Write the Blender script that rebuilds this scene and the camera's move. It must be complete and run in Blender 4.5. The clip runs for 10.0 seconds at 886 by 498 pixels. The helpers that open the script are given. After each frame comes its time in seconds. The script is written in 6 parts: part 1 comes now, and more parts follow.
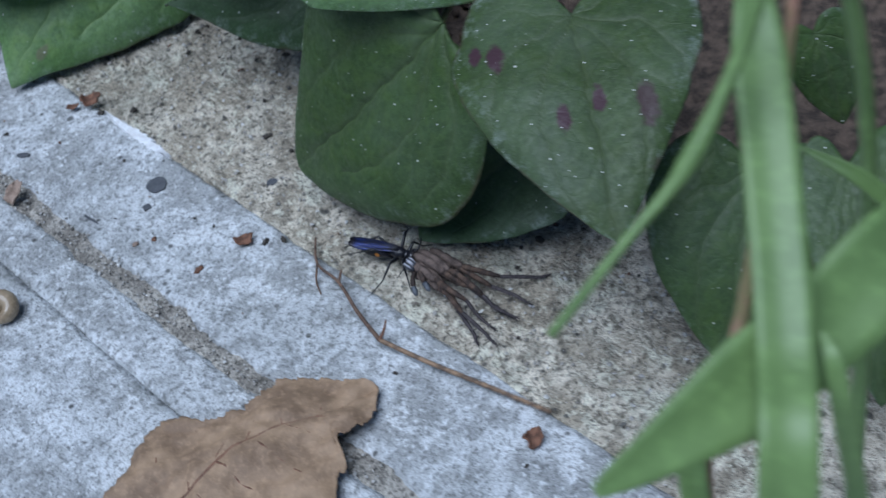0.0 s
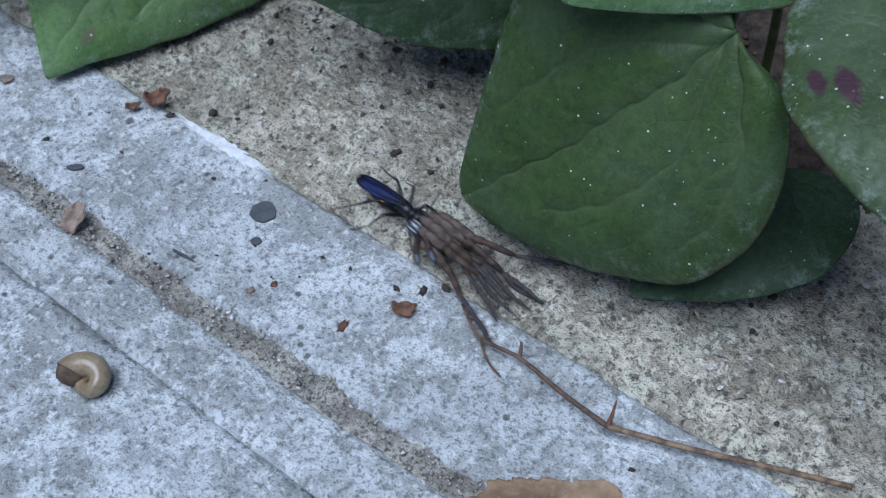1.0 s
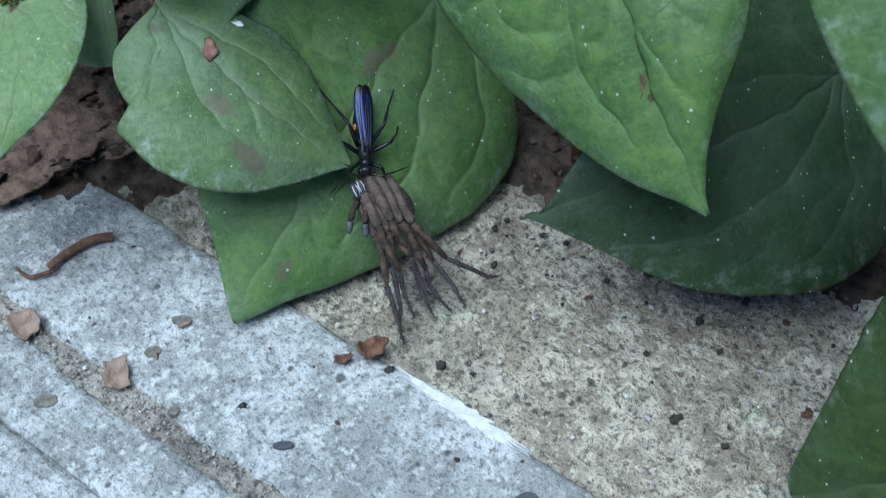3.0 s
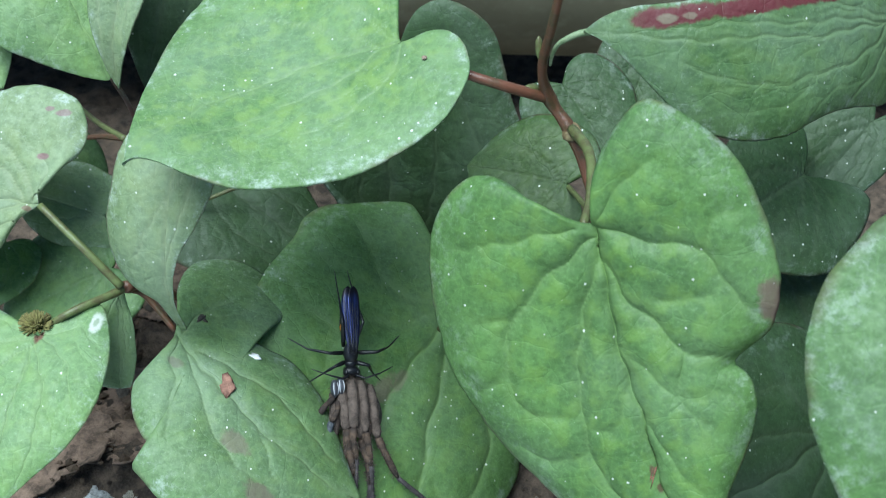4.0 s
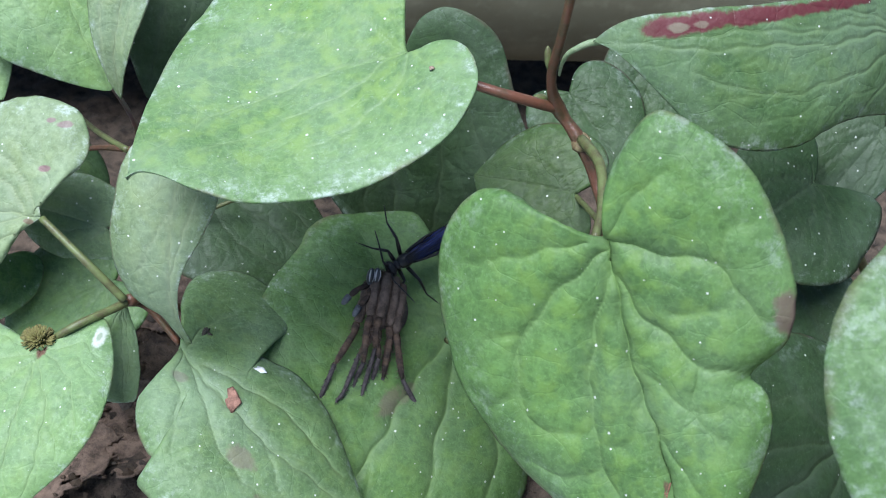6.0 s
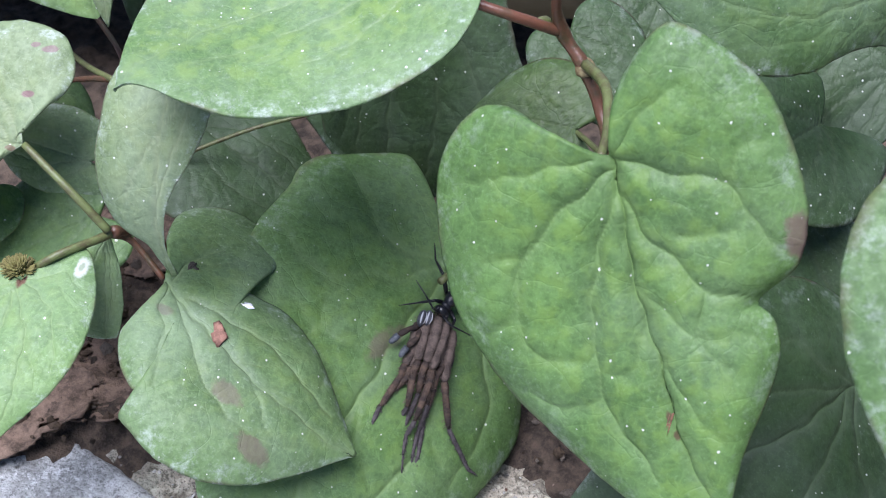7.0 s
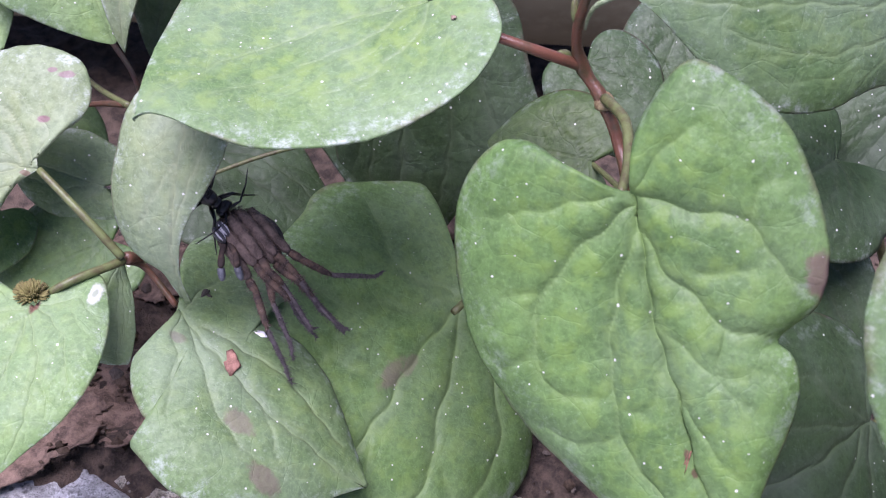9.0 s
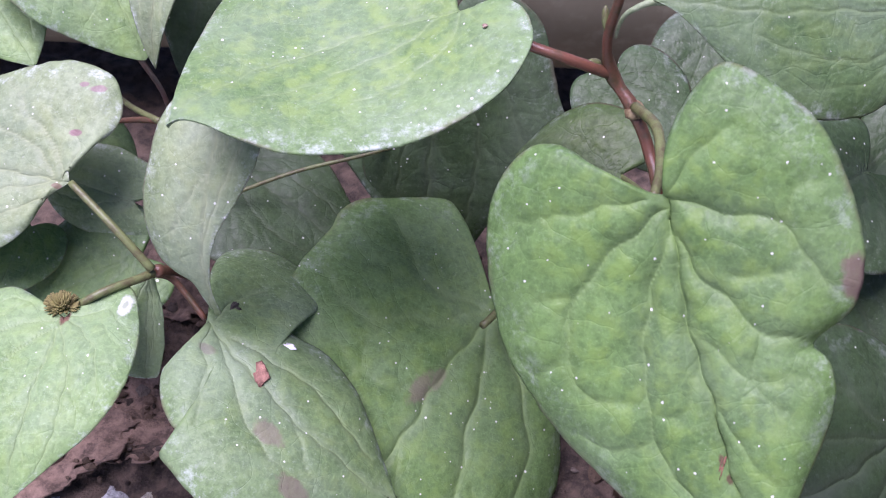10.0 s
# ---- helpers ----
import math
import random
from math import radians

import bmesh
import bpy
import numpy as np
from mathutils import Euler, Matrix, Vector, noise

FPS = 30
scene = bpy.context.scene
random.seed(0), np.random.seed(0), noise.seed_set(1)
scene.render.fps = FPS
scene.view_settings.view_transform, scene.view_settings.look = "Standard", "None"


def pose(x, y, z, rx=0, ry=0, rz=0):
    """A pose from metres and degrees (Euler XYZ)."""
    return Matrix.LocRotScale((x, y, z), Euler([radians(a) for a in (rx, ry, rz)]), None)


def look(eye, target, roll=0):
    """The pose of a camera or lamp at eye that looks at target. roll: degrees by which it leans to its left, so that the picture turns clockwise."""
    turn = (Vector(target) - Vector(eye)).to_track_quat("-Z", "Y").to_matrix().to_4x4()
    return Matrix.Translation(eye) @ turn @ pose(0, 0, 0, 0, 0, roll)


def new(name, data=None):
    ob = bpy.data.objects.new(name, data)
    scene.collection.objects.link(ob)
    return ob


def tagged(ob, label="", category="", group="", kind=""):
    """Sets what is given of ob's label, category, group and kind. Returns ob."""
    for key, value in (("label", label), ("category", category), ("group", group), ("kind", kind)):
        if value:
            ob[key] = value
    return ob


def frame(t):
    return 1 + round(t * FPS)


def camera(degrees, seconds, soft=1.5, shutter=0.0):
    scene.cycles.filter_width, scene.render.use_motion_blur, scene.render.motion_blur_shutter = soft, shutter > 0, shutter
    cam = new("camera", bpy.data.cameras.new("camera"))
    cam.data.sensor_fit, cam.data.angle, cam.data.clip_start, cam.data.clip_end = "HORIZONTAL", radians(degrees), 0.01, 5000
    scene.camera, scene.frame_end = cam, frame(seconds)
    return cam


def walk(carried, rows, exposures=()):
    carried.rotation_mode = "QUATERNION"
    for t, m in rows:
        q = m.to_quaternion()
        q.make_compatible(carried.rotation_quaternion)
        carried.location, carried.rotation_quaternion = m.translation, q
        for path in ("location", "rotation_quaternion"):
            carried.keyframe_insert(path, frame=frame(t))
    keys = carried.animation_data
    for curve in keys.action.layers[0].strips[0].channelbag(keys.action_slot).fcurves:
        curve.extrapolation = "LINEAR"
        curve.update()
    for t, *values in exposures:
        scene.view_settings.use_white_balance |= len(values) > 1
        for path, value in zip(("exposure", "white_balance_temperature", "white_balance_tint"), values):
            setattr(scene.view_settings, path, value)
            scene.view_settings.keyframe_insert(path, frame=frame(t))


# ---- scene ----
cam = camera(40.0, 10.0, 1.0, 0.2)
cam.data.dof.use_dof, cam.data.dof.focus_distance, cam.data.dof.aperture_fstop = True, 0.175, 62.0
PATH = [
    (0, (0.0994, -0.1780, 0.1785), (0.0700, -0.0475, 0.0298), -11.78),
    (0.5, (0.0466, -0.1511, 0.1674), (0.0379, -0.0231, 0.0140), -4.86),
    (1, (0.0320, -0.1386, 0.1559), (0.0307, -0.0106, 0.0022), -1.68),
    (1.5, (0.0253, -0.1224, 0.1438), (0.0279, 0.0079, -0.0079), -2.34),
    (2, (0.0014, -0.1020, 0.1452), (0.0028, 0.0306, -0.0044), -2.43),
    (2.2, (-0.0034, -0.0994, 0.1438), (-0.0069, 0.0352, -0.0042), -3.42),
    (3.3, (-0.0127, -0.0761, 0.1580), (-0.0142, 0.0563, 0.0081), -2.85),
    (3.4, (-0.0147, -0.0732, 0.1612), (-0.0142, 0.0616, 0.0134), -1.92),
    (3.5, (-0.0105, -0.0709, 0.1622), (-0.0144, 0.0681, 0.0184), -2.77),
    (4, (-0.0121, -0.0693, 0.1720), (-0.0103, 0.0824, 0.0418), -0.07),
    (4.5, (-0.0123, -0.0702, 0.1748), (-0.0109, 0.0820, 0.0451), -0.48),
    (5, (-0.0128, -0.0702, 0.1745), (-0.0108, 0.0808, 0.0434), -0.76),
    (6.5, (-0.0141, -0.0652, 0.1667), (-0.0110, 0.0868, 0.0368), 0.43),
    (7, (-0.0154, -0.0686, 0.1611), (-0.0103, 0.0831, 0.0308), 1.49),
    (7.5, (-0.0169, -0.0672, 0.1640), (-0.0087, 0.0797, 0.0286), 2.24),
    (8, (-0.0163, -0.0673, 0.1633), (-0.0079, 0.0817, 0.0301), 3.10),
    (8.5, (-0.0147, -0.0674, 0.1577), (-0.0078, 0.0856, 0.0290), 2.74),
    (9, (-0.0176, -0.0670, 0.1621), (-0.0125, 0.0866, 0.0341), 2.19),
    (9.5, (-0.0208, -0.0696, 0.1598), (-0.0160, 0.0872, 0.0358), 2.11),
    (10, (-0.0195, -0.0698, 0.1587), (-0.0171, 0.0881, 0.0360), 1.54),
]
EXPOSURES = [(0, -0.14, 5150, 9), (1.2, -0.12, 5150, 9), (1.6, -0.16, 5150, 8), (2.2, -0.08, 5150, 6), (3.3, 0.28, 5350, -4), (3.5, 0.36, 5450, -6), (4.0, 0.96, 5500, -5), (5.0, 1.06, 5520, 0), (6.5, 1.08, 5700, 13), (7.5, 1.16, 5800, 24), (8.5, 1.22, 5850, 35), (10, 1.22, 5800, 46)]
walk(cam, [(t, look(eye, target, roll)) for t, eye, target, roll in PATH], EXPOSURES)

# ---- light: open shade under a bright sky ----
world = bpy.data.worlds.new("sky")
scene.world = world
world.use_nodes = True
wn = world.node_tree.nodes
sky = wn.new("ShaderNodeTexSky")
sky.sky_type, sky.sun_disc = "NISHITA", False
sky.sun_elevation, sky.sun_rotation = radians(73), radians(225)
wn["Background"].inputs["Strength"].default_value = 0.046
world.node_tree.links.new(sky.outputs["Color"], wn["Background"].inputs["Color"])
sun = new("sun", bpy.data.lights.new("sun", "SUN"))
sun.data.energy, sun.data.angle, sun.data.color = 3.35, radians(46), (1.0, 0.972, 0.94)
sun.matrix_world = look((-0.26, -0.26, 1.2), (0, 0.05, 0))

CM = 0.01


# ---- node helpers ----
def material(name, rough=0.6, metal=0.0, spec=0.5):
    m = bpy.data.materials.new(name)
    m.use_nodes = True
    b = m.node_tree.nodes["Principled BSDF"]
    b.inputs["Roughness"].default_value = rough
    b.inputs["Metallic"].default_value = metal
    b.inputs["Specular IOR Level"].default_value = spec
    return m, m.node_tree.nodes, m.node_tree.links, b


def value(nodes, links, op, a, b=None, clamp=False):
    n = nodes.new("ShaderNodeMath")
    n.operation, n.use_clamp = op, clamp
    for i, v in enumerate((a, b)):
        if v is None:
            continue
        if isinstance(v, (int, float)):
            n.inputs[i].default_value = v
        else:
            links.new(v, n.inputs[i])
    return n.outputs[0]


def mix(nodes, links, fac, a, b, blend="MIX"):
    n = nodes.new("ShaderNodeMix")
    n.data_type, n.blend_type = "RGBA", blend
    for sock, v in ((n.inputs[0], fac), (n.inputs[6], a), (n.inputs[7], b)):
        if isinstance(v, (int, float)):
            sock.default_value = v
        elif isinstance(v, tuple):
            sock.default_value = (*v, 1)
        else:
            links.new(v, sock)
    return n.outputs[2]


def noise_of(nodes, links, coord, scale, detail=4, rough=0.6):
    n = nodes.new("ShaderNodeTexNoise")
    n.inputs["Scale"].default_value, n.inputs["Detail"].default_value, n.inputs["Roughness"].default_value = scale, detail, rough
    links.new(coord, n.inputs["Vector"])
    return n.outputs["Fac"]


def cells_of(nodes, links, coord, scale, feature="F1", jitter=1.0):
    n = nodes.new("ShaderNodeTexVoronoi")
    n.feature = feature
    n.inputs["Scale"].default_value, n.inputs["Randomness"].default_value = scale, jitter
    links.new(coord, n.inputs["Vector"])
    return n


def ramp(nodes, links, fac, lo, hi, a=0.0, b=1.0):
    n = nodes.new("ShaderNodeMapRange")
    n.interpolation_type = "SMOOTHSTEP"
    for i, v in enumerate((lo, hi, a, b)):
        n.inputs[i + 1].default_value = v
    links.new(fac, n.inputs[0])
    return n.outputs[0]


def bump(nodes, links, b, height, strength, distance):
    n = nodes.new("ShaderNodeBump")
    n.inputs["Strength"].default_value, n.inputs["Distance"].default_value = strength, distance
    links.new(height, n.inputs["Height"])
    links.new(n.outputs[0], b.inputs["Normal"])


def coords(nodes, kind="Object"):
    return nodes.new("ShaderNodeTexCoord").outputs[kind]


def simple(name, colour, dark=None, rough=0.6, metal=0.0, scale=300, relief=0.0002, spec=0.5):
    """Two-scale mottled surface."""
    m, n, l, b = material(name, rough, metal, spec)
    c = coords(n)
    f = noise_of(n, l, c, scale)
    g = noise_of(n, l, c, scale * 6, 3)
    dark = dark or tuple(v * 0.55 for v in colour)
    col = mix(n, l, ramp(n, l, f, 0.32, 0.68), dark, colour)
    col = mix(n, l, ramp(n, l, g, 0.45, 0.75, 0, 0.35), col, tuple(min(1, v * 1.5) for v in colour))
    l.new(col, b.inputs["Base Color"])
    bump(n, l, b, g, 0.6, relief)
    return m


# ---- leaf material ----
def leaf_material(name, deep, light, bloom, yellow, spots=()):
    """Heart-leaf skin: veins from the leaf's own coordinates, pale bloom, mineral dust, stains (x, y, radius, colour)."""
    m, n, l, b = material(name, 0.42, 0, 0.3)
    uv = n.new("ShaderNodeUVMap")
    uv.uv_map = "veins"
    sep = n.new("ShaderNodeSeparateXYZ")
    l.new(uv.outputs[0], sep.inputs[0])
    s, side = sep.outputs[0], sep.outputs[1]
    t = value(n, l, "ABSOLUTE", value(n, l, "SUBTRACT", value(n, l, "MULTIPLY", side, 2.0), 1.0))
    blade = n.new("ShaderNodeUVMap")
    blade.uv_map = "blade"
    obj = coords(n)
    wob = noise_of(n, l, obj, 300, 6, 0.7)
    att = n.new("ShaderNodeAttribute")
    att.attribute_name = "vein"
    veins = att.outputs["Fac"]
    bent = n.new("ShaderNodeVectorMath")
    bent.operation = "MULTIPLY_ADD"
    jog = n.new("ShaderNodeTexNoise")
    jog.inputs["Scale"].default_value = 9.0
    skin = n.new("ShaderNodeUVMap")
    skin.uv_map = "skin"
    l.new(skin.outputs[0], jog.inputs["Vector"])
    l.new(jog.outputs["Color"], bent.inputs[0])
    bent.inputs[1].default_value = (0.07, 0.07, 0.0)
    l.new(skin.outputs[0], bent.inputs[2])
    net = cells_of(n, l, bent.outputs[0], 9.5, "DISTANCE_TO_EDGE").outputs["Distance"]
    pillow = ramp(n, l, net, 0.0, 0.22)
    weave = ramp(n, l, cells_of(n, l, bent.outputs[0], 30, "DISTANCE_TO_EDGE").outputs["Distance"], 0.0, 0.25)
    net2 = cells_of(n, l, skin.outputs[0], 30, "DISTANCE_TO_EDGE").outputs["Distance"]
    netv = ramp(n, l, net, 0.0, 0.025, 0.4, 0.0)
    crinkle = noise_of(n, l, obj, 420, 3, 0.5)
    big = noise_of(n, l, obj, 90, 3)
    fine = noise_of(n, l, obj, 900, 3)
    col = mix(n, l, ramp(n, l, big, 0.3, 0.7, 0.2, 0.8), deep, light)
    col = mix(n, l, ramp(n, l, fine, 0.36, 0.70, 0.0, 0.42), col, tuple(v * 0.55 for v in deep))
    col = mix(n, l, ramp(n, l, noise_of(n, l, obj, 2200, 3, 0.7), 0.50, 0.72, 0.0, 0.30), col, tuple(v * 1.35 for v in light))
    col = mix(n, l, ramp(n, l, net2, 0.0, 0.10, 0.22, 0.0), col, tuple(v * 1.15 for v in light))
    # yellower mottling between the veins of the inner blade
    inner = ramp(n, l, t, 0.45, 0.95, 1.0, 0.0)
    mottle = value(n, l, "MULTIPLY", inner, ramp(n, l, crinkle, 0.42, 0.66, 0.0, yellow))
    col = mix(n, l, mottle, col, (light[0] * 1.25, light[1] * 1.15, light[2] * 0.8))
    col = mix(n, l, value(n, l, "MULTIPLY", netv, 0.10), col, tuple(v * 1.3 for v in light))
    # greyer skin along the veins, yellower on the raised panels
    pad = n.new("ShaderNodeAttribute")
    pad.attribute_name = "pad"
    col = mix(n, l, ramp(n, l, value(n, l, "ADD", pad.outputs["Fac"], value(n, l, "MULTIPLY", value(n, l, "SUBTRACT", fine, 0.5), 0.6)), 0.25, 0.85, 0.45, 0.0), col, (deep[0] * 1.5 + 0.02, deep[1] * 1.25 + 0.015, deep[2] * 1.6 + 0.02))
    col = mix(n, l, value(n, l, "MULTIPLY", veins, 0.35), col, (light[0] * 1.5, light[1] * 1.35, light[2] * 1.3))
    # waxy grey bloom in ragged flecks, stronger at the margin
    edge = value(n, l, "MULTIPLY", ramp(n, l, t, 0.72, 1.0, 0.0, 0.75), ramp(n, l, noise_of(n, l, obj, 330, 6, 0.8), 0.48, 0.70))
    cloud = value(n, l, "MULTIPLY", ramp(n, l, noise_of(n, l, obj, 1100, 5, 0.8), 0.52, 0.74, 0.0, 0.25), ramp(n, l, noise_of(n, l, obj, 110, 3), 0.35, 0.7, 0.2, 1.0))
    film = ramp(n, l, noise_of(n, l, obj, 60, 3), 0.35, 0.7, 0.0, 0.22)
    col = mix(n, l, value(n, l, "MULTIPLY", film, bloom), col, (0.34, 0.42, 0.34))
    col = mix(n, l, value(n, l, "MULTIPLY", value(n, l, "ADD", edge, cloud, True), bloom), col, (0.50, 0.57, 0.53))
    rim = value(n, l, "MULTIPLY", ramp(n, l, t, 0.955, 1.0, 0.0, 0.32), ramp(n, l, noise_of(n, l, obj, 150, 3), 0.42, 0.62))
    col = mix(n, l, rim, col, (0.13, 0.06, 0.06))
    for x, y, r, c in spots:
        off = n.new("ShaderNodeVectorMath")
        off.operation = "DISTANCE"
        l.new(blade.outputs[0], off.inputs[0])
        off.inputs[1].default_value = (x, y, 0)
        d = value(n, l, "ADD", off.outputs["Value"], value(n, l, "MULTIPLY", value(n, l, "SUBTRACT", wob, 0.5), r * 1.8))
        col = mix(n, l, ramp(n, l, d, r * 0.65, r * 1.15, c[3], 0.0), col, c[:3])
    speck = noise_of(n, l, obj, 2600, 2)
    for scale, size, keep in ((300, 0.085, 0.74), (620, 0.13, 0.77), (1100, 0.2, 0.77)):
        v = cells_of(n, l, obj, scale)
        pick = n.new("ShaderNodeSeparateColor")
        l.new(v.outputs["Color"], pick.inputs[0])
        grown = value(n, l, "DIVIDE", value(n, l, "ADD", v.outputs["Distance"], value(n, l, "MULTIPLY", value(n, l, "SUBTRACT", speck, 0.5), size * 0.9)), value(n, l, "ADD", pick.outputs[1], 0.25))
        dot = value(n, l, "MULTIPLY", ramp(n, l, grown, size * 0.6, size, 1.0, 0.0), value(n, l, "GREATER_THAN", pick.outputs[0], keep + 0.14))
        col = mix(n, l, value(n, l, "MULTIPLY", dot, 0.85), col, (0.66, 0.68, 0.62))
    l.new(col, b.inputs["Base Color"])
    l.new(ramp(n, l, fine, 0.3, 0.7, 0.46, 0.64), b.inputs["Roughness"])
    swell = n.new("ShaderNodeAttribute")
    swell.attribute_name = "puff"
    puff = value(n, l, "MULTIPLY", swell.outputs["Fac"], value(n, l, "ADD", value(n, l, "MULTIPLY", pillow, 1.4), value(n, l, "MULTIPLY", weave, 0.4)))
    h = value(n, l, "SUBTRACT", value(n, l, "ADD", value(n, l, "ADD", puff, value(n, l, "MULTIPLY", crinkle, 0.8)), value(n, l, "MULTIPLY", fine, 0.4)), value(n, l, "ADD", value(n, l, "MULTIPLY", veins, 0.7), value(n, l, "MULTIPLY", netv, 0.25)))
    bump(n, l, b, h, 0.5, 0.0005)
    b.inputs["Subsurface Weight"].default_value = 0.0
    # thin blades let a little light through
    trans = n.new("ShaderNodeBsdfTranslucent")
    l.new(col, trans.inputs[0])
    both = n.new("ShaderNodeMixShader")
    both.inputs[0].default_value = 0.09
    out = n["Material Output"]
    l.new(b.outputs[0], both.inputs[1])
    l.new(trans.outputs[0], both.inputs[2])
    l.new(both.outputs[0], out.inputs[0])
    return m


PURPLE, ROT, PALE = (0.055, 0.02, 0.035), (0.11, 0.025, 0.03), (0.20, 0.17, 0.12)
BLOTCH_PURPLE = ((-0.80, 0.10, 0.055, (*PURPLE, 0.9)), (-0.64, 0.14, 0.075, (*PURPLE, 0.9)), (-0.20, 0.50, 0.06, (*PURPLE, 0.9)),
                 (0.10, 0.44, 0.06, (*PURPLE, 0.9)), (0.45, 0.51, 0.09, (*PURPLE, 0.75)), (0.45, 0.8, 0.1, (*PURPLE, 0.5)))
BLOTCH_RED = tuple((-0.05 - 0.007 * k, 0.84 - 0.040 * k, 0.056 - 0.0016 * k, (*ROT, 0.95)) for k in range(17)) + ((-0.05, 0.79, 0.026, (*PALE, 0.85)), (-0.06, 0.73, 0.020, (*PALE, 0.7)))
BLOTCH_PINK = ((-0.39, -0.04, 0.028, (0.22, 0.09, 0.13, 0.7)), (-0.76, -0.11, 0.03, (0.24, 0.12, 0.16, 0.6)), (-0.80, -0.05, 0.02, (0.24, 0.12, 0.16, 0.6)), (0.04, 0.02, 0.02, (0.15, 0.06, 0.05, 0.6)))
BLOTCH_BITE = ((0.58, -0.14, 0.075, (0.62, 0.64, 0.60, 0.75)), (0.58, -0.14, 0.035, (0.24, 0.30, 0.20, 0.8)), (0.0, -0.02, 0.06, (0.16, 0.05, 0.05, 0.8)))
BLOTCH_EDGE = ((0.71, 0.30, 0.07, (0.17, 0.10, 0.10, 0.7)), (-0.10, 0.63, 0.016, (0.10, 0.055, 0.04, 0.8)), (-0.09, 0.68, 0.014, (0.10, 0.055, 0.04, 0.8)))
BLOTCH_DULL = ((-0.42, 0.48, 0.075, (0.16, 0.11, 0.10, 0.55)), (-0.58, 0.70, 0.085, (0.16, 0.11, 0.10, 0.6)), (-0.22, 0.09, 0.04, (0.13, 0.09, 0.09, 0.5)))
BLOTCH_PALE = ((-0.14, 0.31, 0.05, (0.18, 0.12, 0.11, 0.55)), (-0.09, 0.26, 0.035, (0.18, 0.12, 0.11, 0.45)), (0.04, 0.84, 0.035, (0.16, 0.12, 0.09, 0.5)))
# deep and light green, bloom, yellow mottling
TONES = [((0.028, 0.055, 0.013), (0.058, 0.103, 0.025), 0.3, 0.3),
         ((0.064, 0.132, 0.037), (0.130, 0.238, 0.067), 0.45, 0.5),
         ((0.085, 0.165, 0.053), (0.165, 0.275, 0.089), 0.95, 0.6),
         ((0.115, 0.175, 0.075), (0.240, 0.310, 0.157), 1.1, 0.2),
         ((0.080, 0.138, 0.053), (0.150, 0.240, 0.094), 0.85, 0.3),
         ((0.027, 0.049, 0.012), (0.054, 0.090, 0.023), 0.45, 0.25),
         ((0.055, 0.112, 0.037), (0.114, 0.194, 0.066), 0.7, 0.3),
         ((0.108, 0.200, 0.066), (0.205, 0.325, 0.115), 0.75, 0.25),
         ((0.058, 0.119, 0.036), (0.118, 0.212, 0.065), 0.5, 0.35),
         # shade on the rear and undermost leaves is put into this darker green
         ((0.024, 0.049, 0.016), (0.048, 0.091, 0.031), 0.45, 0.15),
         ((0.068, 0.138, 0.039), (0.138, 0.243, 0.071), 0.45, 0.35)]
LEAF_MATERIALS = {}


def leaf_skin(tone, spots):
    key = (tone, spots)
    if key not in LEAF_MATERIALS:
        LEAF_MATERIALS[key] = leaf_material("leaf_skin", *TONES[tone], spots)
    return LEAF_MATERIALS[key]


# ---- ground materials: p runs along the paving joint, q across it ----
def concrete_material(name, pale, grey, patch, pits, dirt, grain=1.0, algae=0.0):
    m, n, l, b = material(name, 0.85, 0, 0.3)
    c = coords(n)
    big = noise_of(n, l, c, 55, 5, 0.7)
    mid = noise_of(n, l, c, 190, 5, 0.7)
    fine = noise_of(n, l, c, 900, 4, 0.7)
    col = mix(n, l, ramp(n, l, big, 0.42, 0.58), grey, pale)
    col = mix(n, l, ramp(n, l, mid, 0.44, 0.62, 0.0, patch), col, tuple(v * 0.62 for v in grey))
    col = mix(n, l, ramp(n, l, noise_of(n, l, c, 75, 6, 0.75), 0.52, 0.63, 0.0, 0.85), col, tuple(min(0.9, v * 1.25) for v in pale))
    col = mix(n, l, ramp(n, l, fine, 0.50, 0.64, 0.0, min(0.9, 0.6 * grain)), col, tuple(v * 0.33 for v in grey))
    col = mix(n, l, ramp(n, l, noise_of(n, l, c, 2200, 2, 0.6), 0.56, 0.66, 0.0, min(0.85, 0.5 * grain)), col, tuple(v * 0.3 for v in grey))
    col = mix(n, l, ramp(n, l, noise_of(n, l, c, 600, 4, 0.7), 0.54, 0.66, 0.0, 0.5), col, tuple(min(0.92, v * 1.25) for v in pale))
    for scale, size, keep in ((420, 0.26, 1 - pits), (170, 0.16, 1 - pits * 0.6)):
        v = cells_of(n, l, c, scale)
        pick = n.new("ShaderNodeSeparateColor")
        l.new(v.outputs["Color"], pick.inputs[0])
        dot = value(n, l, "MULTIPLY", ramp(n, l, v.outputs["Distance"], size * 0.5, size * 1.2, 1.0, 0.0), value(n, l, "GREATER_THAN", pick.outputs[0], keep))
        col = mix(n, l, value(n, l, "MULTIPLY", dot, 0.8), col, (0.05, 0.05, 0.05))
    col = mix(n, l, ramp(n, l, noise_of(n, l, c, 75, 5, 0.75), 0.52, 0.72, 0.0, dirt), col, (0.15, 0.12, 0.085))
    col = mix(n, l, ramp(n, l, noise_of(n, l, c, 28, 5, 0.75), 0.46, 0.66, 0.0, algae), col, (0.10, 0.10, 0.075))
    l.new(col, b.inputs["Base Color"])
    bump(n, l, b, value(n, l, "ADD", fine, value(n, l, "MULTIPLY", mid, 1.5)), 0.9, 0.0006 * grain)
    return m


